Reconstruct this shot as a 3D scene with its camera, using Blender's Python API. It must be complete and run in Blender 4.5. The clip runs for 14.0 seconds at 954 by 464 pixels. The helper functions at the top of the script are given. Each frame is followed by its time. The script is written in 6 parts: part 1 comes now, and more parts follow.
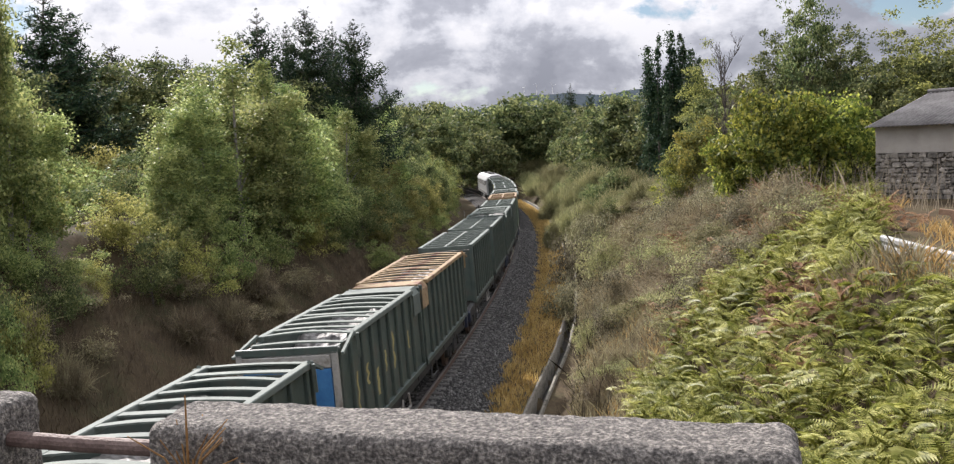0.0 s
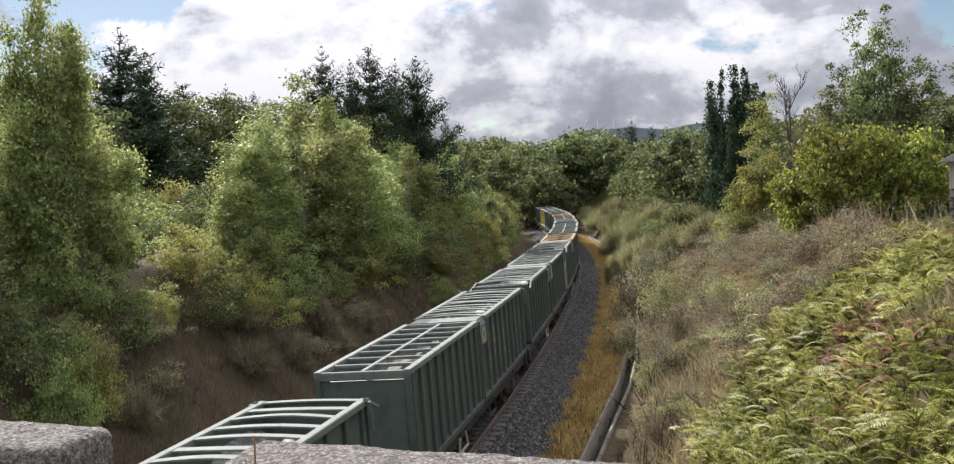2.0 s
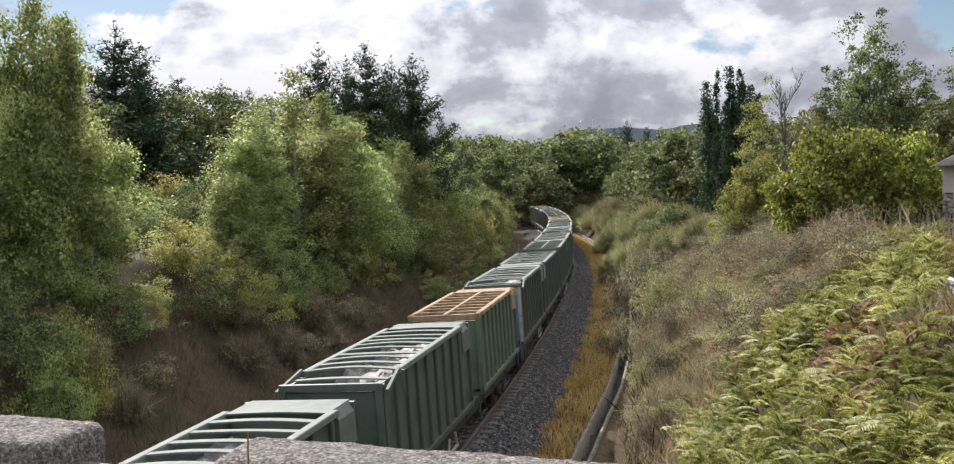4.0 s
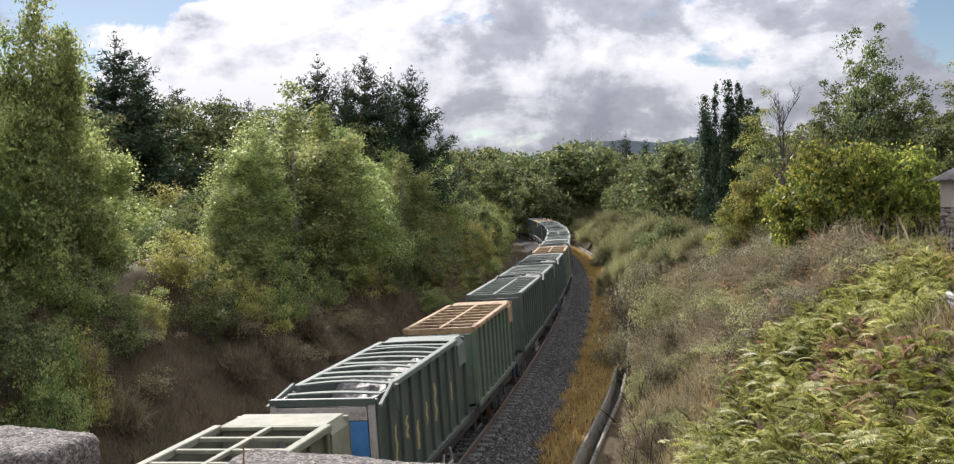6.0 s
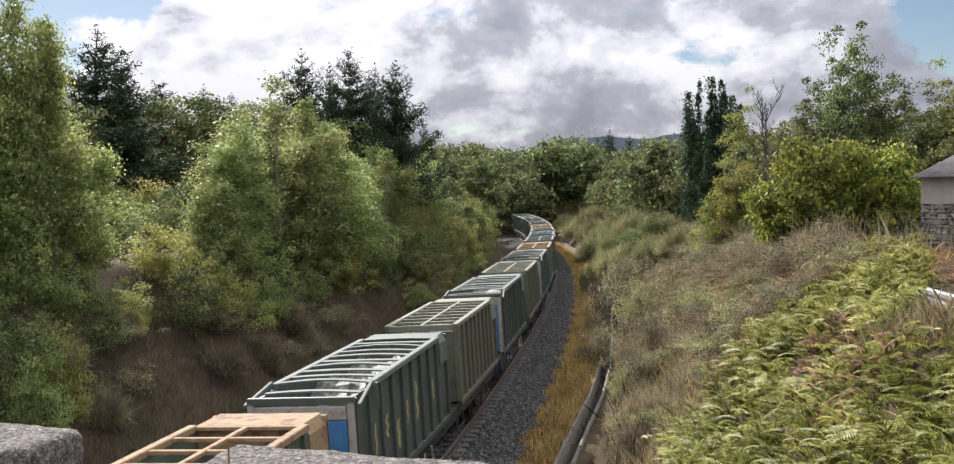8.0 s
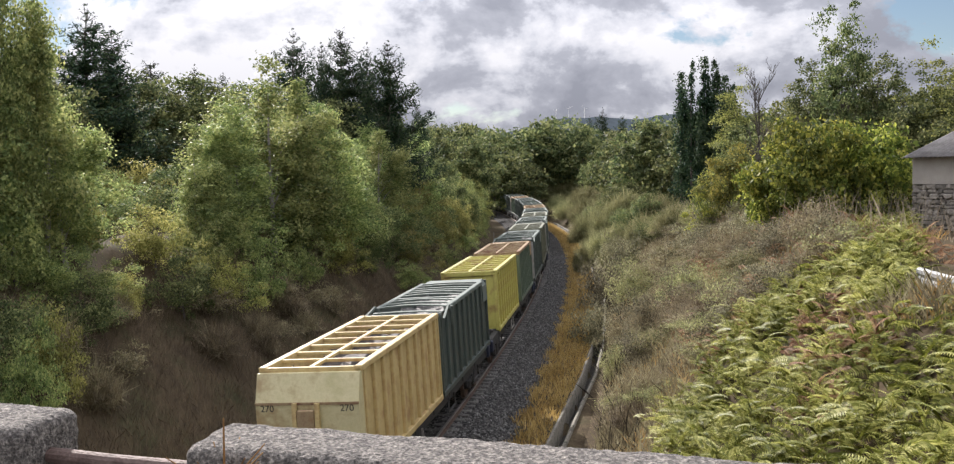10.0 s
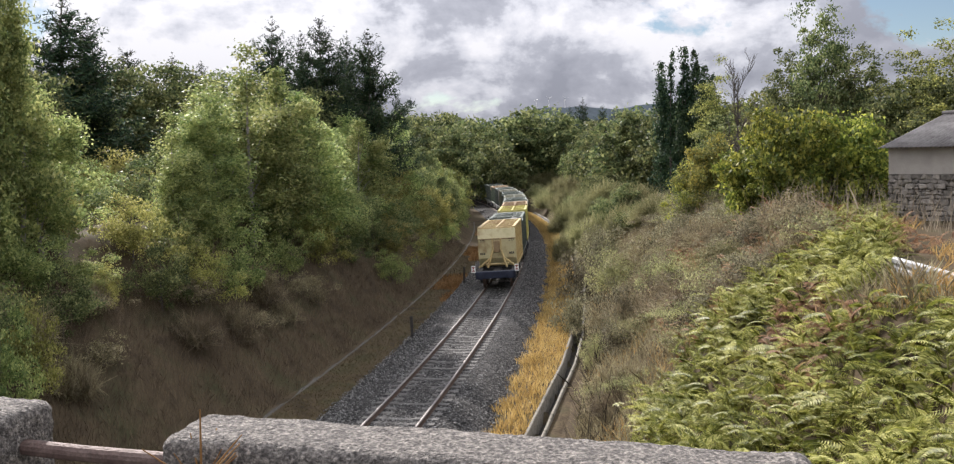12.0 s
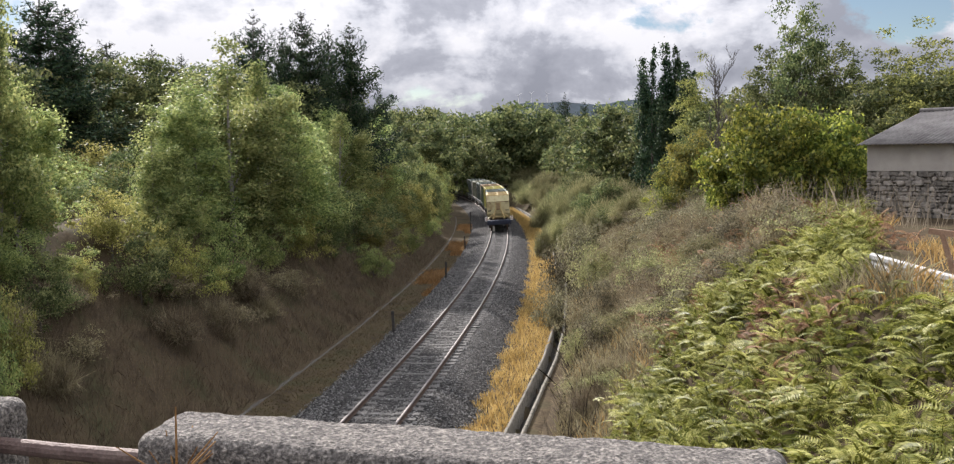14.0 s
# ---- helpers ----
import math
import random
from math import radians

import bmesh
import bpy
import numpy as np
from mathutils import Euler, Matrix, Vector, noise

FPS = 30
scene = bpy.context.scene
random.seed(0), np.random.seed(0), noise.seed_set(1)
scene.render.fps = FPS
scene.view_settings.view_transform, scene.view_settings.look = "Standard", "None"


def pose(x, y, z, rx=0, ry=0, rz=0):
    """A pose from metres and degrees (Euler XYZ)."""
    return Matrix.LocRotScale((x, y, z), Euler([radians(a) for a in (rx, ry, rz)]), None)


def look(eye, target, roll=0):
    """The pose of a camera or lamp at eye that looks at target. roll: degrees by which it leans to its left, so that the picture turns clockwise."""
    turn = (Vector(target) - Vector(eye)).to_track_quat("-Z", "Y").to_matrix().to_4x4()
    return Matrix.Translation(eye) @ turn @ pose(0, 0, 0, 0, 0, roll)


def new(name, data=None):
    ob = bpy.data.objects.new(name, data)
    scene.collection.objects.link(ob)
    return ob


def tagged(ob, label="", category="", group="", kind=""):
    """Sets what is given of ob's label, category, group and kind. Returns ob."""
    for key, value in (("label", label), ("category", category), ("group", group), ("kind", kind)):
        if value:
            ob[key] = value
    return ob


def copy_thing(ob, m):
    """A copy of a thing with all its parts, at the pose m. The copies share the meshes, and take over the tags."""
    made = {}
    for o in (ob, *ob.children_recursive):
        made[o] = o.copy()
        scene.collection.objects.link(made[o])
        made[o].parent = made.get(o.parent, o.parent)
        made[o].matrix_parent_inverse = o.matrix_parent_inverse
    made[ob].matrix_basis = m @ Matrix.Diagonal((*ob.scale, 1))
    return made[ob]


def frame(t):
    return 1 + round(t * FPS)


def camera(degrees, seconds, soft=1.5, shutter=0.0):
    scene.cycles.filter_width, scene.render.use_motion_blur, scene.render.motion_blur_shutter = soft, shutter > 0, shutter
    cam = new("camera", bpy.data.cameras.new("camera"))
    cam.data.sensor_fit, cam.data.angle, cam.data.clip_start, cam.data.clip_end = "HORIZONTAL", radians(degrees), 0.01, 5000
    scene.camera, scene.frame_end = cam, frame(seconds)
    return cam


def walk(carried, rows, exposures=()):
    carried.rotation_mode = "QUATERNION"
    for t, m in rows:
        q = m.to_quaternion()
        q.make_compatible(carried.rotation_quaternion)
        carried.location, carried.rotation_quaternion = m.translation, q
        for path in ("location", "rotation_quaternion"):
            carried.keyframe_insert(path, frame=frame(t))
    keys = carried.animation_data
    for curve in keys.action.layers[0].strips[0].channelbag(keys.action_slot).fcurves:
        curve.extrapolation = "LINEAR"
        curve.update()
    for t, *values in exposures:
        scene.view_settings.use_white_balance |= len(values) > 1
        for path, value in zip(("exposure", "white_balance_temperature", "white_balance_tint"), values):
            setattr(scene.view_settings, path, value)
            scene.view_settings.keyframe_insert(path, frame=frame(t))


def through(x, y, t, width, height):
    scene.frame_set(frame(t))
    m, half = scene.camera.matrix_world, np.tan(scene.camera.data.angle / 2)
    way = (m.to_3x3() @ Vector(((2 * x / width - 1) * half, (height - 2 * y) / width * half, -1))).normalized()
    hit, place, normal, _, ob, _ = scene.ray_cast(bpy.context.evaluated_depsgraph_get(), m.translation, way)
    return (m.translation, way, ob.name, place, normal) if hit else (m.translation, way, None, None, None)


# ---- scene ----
cam = camera(55.46, 14.0, soft=1.25)


def aim(x, y, z, yaw, pitch, roll):
    return pose(x, y, z, 90 + pitch, 0, yaw) @ pose(0, 0, 0, 0, 0, roll)


# seconds, x, z, yaw, pitch, roll of the handheld camera on the bridge
PATH = [
    (0, 0.011, 8.219, 0.57, -5.27, -2.31),
    (0.5, 0.004, 8.237, 1.28, -3.70, -2.26),
    (1, 0.002, 8.245, 2.01, -3.69, -2.05),
    (1.5, 0.001, 8.245, 3.24, -2.77, -2.63),
    (2, -0.007, 8.245, 4.28, -2.97, -2.25),
    (2.5, -0.016, 8.247, 4.79, -2.33, -1.84),
    (3, -0.015, 8.247, 4.03, -2.74, -1.79),
    (5.5, -0.008, 8.248, 3.98, -3.21, -1.31),
    (6, -0.009, 8.247, 3.80, -2.35, -1.25),
    (6.5, -0.013, 8.244, 3.02, -1.94, -1.38),
    (7, -0.012, 8.247, 2.31, -2.15, -1.30),
    (7.5, -0.013, 8.248, 2.71, -2.41, -1.21),
    (8, -0.015, 8.247, 2.80, -2.64, -1.08),
    (10.5, -0.018, 8.241, 1.97, -4.09, -1.20),
    (11, -0.014, 8.242, 1.47, -4.25, -1.13),
    (11.5, -0.012, 8.243, 1.47, -4.42, -1.16),
    (12, -0.011, 8.244, 1.14, -4.55, -1.06),
    (12.5, -0.005, 8.244, 0.59, -4.70, -0.92),
    (13, -0.002, 8.243, 0.43, -4.87, -0.89),
    (13.5, 0.001, 8.245, 0.02, -5.02, -0.85),
    (14, 0.000, 8.250, 0.00, -4.89, -0.80),
]
walk(cam, [(t, aim(x, 0, z, a, b, c)) for t, x, z, a, b, c in PATH], exposures=[(0, 0.78, 6300, 15), (14, 0.78, 6300, 15)])

# ---- sky and sun ----
SUN_LEFT, SUN_UP = 27.0, 30.0     # degrees left of ahead, and above the horizon


def make_sky():
    world = bpy.data.worlds.new("sky")
    world.use_nodes = True
    scene.world = world
    nt = world.node_tree
    nt.nodes.clear()
    N, L = nt.nodes.new, nt.links.new
    out, bg = N("ShaderNodeOutputWorld"), N("ShaderNodeBackground")
    sky = N("ShaderNodeTexSky")
    sky.sky_type, sky.sun_disc = "NISHITA", False
    sky.sun_elevation, sky.sun_rotation = radians(SUN_UP), radians(-SUN_LEFT)
    sky.air_density, sky.dust_density = 1.0, 0.15
    co = N("ShaderNodeTexCoord")
    warp = N("ShaderNodeMapping")
    warp.inputs["Scale"].default_value = (1, 1, 1.5)
    L(co.outputs["Generated"], warp.inputs["Vector"])

    def fbm(scale, detail, rough, offset, distort=0.0):
        m = N("ShaderNodeVectorMath")
        m.operation = "ADD"
        m.inputs[1].default_value = offset
        L(warp.outputs["Vector"], m.inputs[0])
        n = N("ShaderNodeTexNoise")
        n.inputs["Scale"].default_value, n.inputs["Detail"].default_value = scale, detail
        n.inputs["Roughness"].default_value, n.inputs["Distortion"].default_value = rough, distort
        L(m.outputs["Vector"], n.inputs["Vector"])
        return n.outputs["Fac"]

    def ramp(src, stops):
        r = N("ShaderNodeValToRGB")
        el = r.color_ramp.elements
        while len(el) < len(stops):
            el.new(0.5)
        for e, (p, c) in zip(el, stops):
            e.position, e.color = p, (*c, 1)
        L(src, r.inputs["Fac"])
        return r.outputs["Color"]

    def toward(az, up, wide, gain):
        """A soft swell of gain round one bearing."""
        d, r = N("ShaderNodeVectorMath"), N("ShaderNodeMapRange")
        d.operation = "DOT_PRODUCT"
        d.inputs[1].default_value = (math.cos(radians(up)) * math.sin(radians(az)), math.cos(radians(up)) * math.cos(radians(az)), math.sin(radians(up)))
        L(co.outputs["Generated"], d.inputs[0])
        r.interpolation_type = "SMOOTHSTEP"
        r.inputs["From Min"].default_value, r.inputs["From Max"].default_value, r.inputs["To Max"].default_value = math.cos(radians(wide)), 1.0, gain
        L(d.outputs["Value"], r.inputs["Value"])
        return r.outputs["Result"]

    def total(*parts):
        out = parts[0]
        for q in parts[1:]:
            a = N("ShaderNodeMath")
            L(out, a.inputs[0])
            L(q, a.inputs[1])
            out = a.outputs["Value"]
        return out

    cover = ramp(total(fbm(7.0, 10, 0.6, (3.1, 0.4, 0.9), 0.25), toward(-28, 13.5, 4.5, -0.24), toward(-23, 13.5, 4.5, -0.30), toward(-18, 13.5, 4, -0.28), toward(24, 9, 5, -0.15), toward(9, 10, 3.5, -0.10), toward(13, 8.5, 3, -0.09), toward(-14, 7, 10, 0.14), toward(3, 9, 9, 0.10)),
                 [(0.37, (0, 0, 0)), (0.43, (1, 1, 1))])
    lit = ramp(total(fbm(8.5, 12, 0.58, (0.2, 1.7, 2.2), 0.15), toward(-18, 8, 11, 0.15), toward(2, 10, 12, -0.035)),
               [(0.36, (2.1, 2.2, 2.45)), (0.47, (2.9, 3.0, 3.25)), (0.515, (4.1, 4.2, 4.4)), (0.60, (5.5, 5.5, 5.5))])
    mix = N("ShaderNodeMix")
    mix.data_type = "RGBA"
    L(cover, mix.inputs["Factor"])
    clear = N("ShaderNodeVectorMath")
    clear.operation = "SCALE"
    clear.inputs["Scale"].default_value = 0.5
    L(sky.outputs["Color"], clear.inputs[0])
    L(clear.outputs["Vector"], mix.inputs["A"])
    # an overcast sky is brighter overhead than near the horizon
    split, rise, glow = N("ShaderNodeSeparateXYZ"), N("ShaderNodeMath"), N("ShaderNodeVectorMath")
    L(co.outputs["Generated"], split.inputs["Vector"])
    rise.operation, glow.operation = "MULTIPLY_ADD", "SCALE"
    rise.inputs[1].default_value, rise.inputs[2].default_value = 2.4, 0.73
    L(split.outputs["Z"], rise.inputs[0])
    L(lit, glow.inputs[0])
    L(rise.outputs["Value"], glow.inputs["Scale"])
    L(glow.outputs["Vector"], mix.inputs["B"])
    L(mix.outputs["Result"], bg.inputs["Color"])
    bg.inputs["Strength"].default_value = 0.1
    L(bg.outputs["Background"], out.inputs["Surface"])


make_sky()
sun = new("sun", bpy.data.lights.new("sun", "SUN"))
sun.data.energy, sun.data.angle, sun.data.color = 5.0, radians(0.6), (1.0, 0.95, 0.87)
sun.matrix_world = look((-60 * math.sin(radians(SUN_LEFT)), 60 * math.cos(radians(SUN_LEFT)), 60 * math.tan(radians(SUN_UP))), (0, 0, 0))

# ---- materials ----


def surface(name, colors, scale=3.0, rough=0.8, bump=0.3, bump_scale=40.0, metal=0.0, vary=0.0, detail=6, grain=0.45):
    """Colours blended by noise at two scales, with fine relief. vary: brightness change from piece to piece."""
    m = bpy.data.materials.new(name)
    m.use_nodes = True
    nt = m.node_tree
    N, L = nt.nodes.new, nt.links.new
    p = nt.nodes["Principled BSDF"]
    co = N("ShaderNodeTexCoord")
    vec = co.outputs["Object"]
    n = N("ShaderNodeTexNoise")
    n.inputs["Scale"].default_value, n.inputs["Detail"].default_value, n.inputs["Roughness"].default_value = scale, detail, 0.65
    L(vec, n.inputs["Vector"])
    r = N("ShaderNodeValToRGB")
    el = r.color_ramp.elements
    while len(el) < len(colors):
        el.new(0.5)
    for i, (e, c) in enumerate(zip(el, colors)):
        e.position, e.color = 0.34 + 0.32 * i / max(1, len(colors) - 1), (*c, 1)
    L(n.outputs["Fac"], r.inputs["Fac"])
    col = r.outputs["Color"]
    fine = N("ShaderNodeTexNoise")
    fine.inputs["Scale"].default_value, fine.inputs["Detail"].default_value = bump_scale, 4
    L(vec, fine.inputs["Vector"])
    mul = N("ShaderNodeMix")
    mul.data_type, mul.blend_type = "RGBA", "MULTIPLY"
    mul.inputs["Factor"].default_value = grain
    fr = N("ShaderNodeValToRGB")
    fr.color_ramp.elements[0].position, fr.color_ramp.elements[1].position = 0.35, 0.62
    fr.color_ramp.elements[0].color = (0.35, 0.35, 0.35, 1)
    L(fine.outputs["Fac"], fr.inputs["Fac"])
    L(col, mul.inputs["A"])
    L(fr.outputs["Color"], mul.inputs["B"])
    col = mul.outputs["Result"]
    if vary:
        info = N("ShaderNodeObjectInfo")
        hsv = N("ShaderNodeHueSaturation")
        mr = N("ShaderNodeMapRange")
        mr.inputs["To Min"].default_value, mr.inputs["To Max"].default_value = 1 - vary, 1 + vary
        L(info.outputs["Random"], mr.inputs["Value"])
        L(mr.outputs["Result"], hsv.inputs["Value"])
        L(col, hsv.inputs["Color"])
        col = hsv.outputs["Color"]
    L(col, p.inputs["Base Color"])
    p.inputs["Roughness"].default_value, p.inputs["Metallic"].default_value = rough, metal
    if bump:
        b = N("ShaderNodeBump")
        b.inputs["Strength"].default_value, b.inputs["Distance"].default_value = bump, 0.02
        L(fine.outputs["Fac"], b.inputs["Height"])
        L(b.outputs["Normal"], p.inputs["Normal"])
    return m


def leafy(name, colors, through=0.4, rough=0.65, gloss=0.12):
    """Foliage: colours change from leaf to leaf and from bough to bough; some light passes through."""
    m = bpy.data.materials.new(name)
    m.use_nodes = True
    nt = m.node_tree
    N, L = nt.nodes.new, nt.links.new
    p, out = nt.nodes["Principled BSDF"], nt.nodes["Material Output"]
    geo, co, n = N("ShaderNodeNewGeometry"), N("ShaderNodeTexCoord"), N("ShaderNodeTexNoise")
    n.inputs["Scale"].default_value, n.inputs["Detail"].default_value = 0.8, 3
    L(co.outputs["Object"], n.inputs["Vector"])
    a = N("ShaderNodeMath")
    a.operation = "MULTIPLY_ADD"
    a.inputs[1].default_value, a.inputs[2].default_value = 0.5, -0.25
    L(geo.outputs["Random Per Island"], a.inputs[0])
    s = N("ShaderNodeMath")
    s.operation = "ADD"
    L(a.outputs["Value"], s.inputs[0])
    L(n.outputs["Fac"], s.inputs[1])
    r = N("ShaderNodeValToRGB")
    el = r.color_ramp.elements
    while len(el) < len(colors):
        el.new(0.5)
    for i, (e, c) in enumerate(zip(el, colors)):
        e.position, e.color = 0.25 + 0.5 * i / max(1, len(colors) - 1), (*c, 1)
    L(s.outputs["Value"], r.inputs["Fac"])
    info = N("ShaderNodeObjectInfo")
    hsv = N("ShaderNodeHueSaturation")
    for sock, lo, hi in (("Value", 0.75, 1.25), ("Hue", 0.485, 0.515)):
        mr = N("ShaderNodeMapRange")
        mr.inputs["To Min"].default_value, mr.inputs["To Max"].default_value = lo, hi
        L(info.outputs["Random"], mr.inputs["Value"])
        L(mr.outputs["Result"], hsv.inputs[sock])
    L(r.outputs["Color"], hsv.inputs["Color"])
    L(hsv.outputs["Color"], p.inputs["Base Color"])
    p.inputs["Roughness"].default_value = rough
    p.inputs["Specular IOR Level"].default_value = gloss
    tr, mx = N("ShaderNodeBsdfTranslucent"), N("ShaderNodeMixShader")
    L(hsv.outputs["Color"], tr.inputs["Color"])
    mx.inputs["Fac"].default_value = through
    L(p.outputs["BSDF"], mx.inputs[1])
    L(tr.outputs["BSDF"], mx.inputs[2])
    L(mx.outputs["Shader"], out.inputs["Surface"])
    return m


def stony(name):
    """Crushed stone: each cell a stone of its own grey, with dark joints and relief."""
    m = bpy.data.materials.new(name)
    m.use_nodes = True
    nt = m.node_tree
    N, L = nt.nodes.new, nt.links.new
    p, co = nt.nodes["Principled BSDF"], N("ShaderNodeTexCoord")
    cell, edge = N("ShaderNodeTexVoronoi"), N("ShaderNodeTexVoronoi")
    edge.feature = "DISTANCE_TO_EDGE"
    for v in (cell, edge):
        v.inputs["Scale"].default_value = 13
        L(co.outputs["Object"], v.inputs["Vector"])
    r, e, mul = N("ShaderNodeValToRGB"), N("ShaderNodeValToRGB"), N("ShaderNodeMix")
    r.color_ramp.elements[0].color, r.color_ramp.elements[1].color = (0.03, 0.029, 0.028, 1), (0.14, 0.133, 0.125, 1)
    r.color_ramp.elements[0].position, r.color_ramp.elements[1].position = 0.1, 0.95
    e.color_ramp.elements[0].color, e.color_ramp.elements[1].position = (0.12, 0.12, 0.12, 1), 0.22
    sep = N("ShaderNodeSeparateColor")
    L(cell.outputs["Color"], sep.inputs["Color"])
    L(sep.outputs["Red"], r.inputs["Fac"])
    L(edge.outputs["Distance"], e.inputs["Fac"])
    mul.data_type, mul.blend_type = "RGBA", "MULTIPLY"
    mul.inputs["Factor"].default_value = 1.0
    L(r.outputs["Color"], mul.inputs["A"])
    L(e.outputs["Color"], mul.inputs["B"])
    L(mul.outputs["Result"], p.inputs["Base Color"])
    p.inputs["Roughness"].default_value = 0.9
    b = N("ShaderNodeBump")
    b.inputs["Strength"].default_value, b.inputs["Distance"].default_value = 0.9, 0.03
    L(edge.outputs["Distance"], b.inputs["Height"])
    L(b.outputs["Normal"], p.inputs["Normal"])
    return m


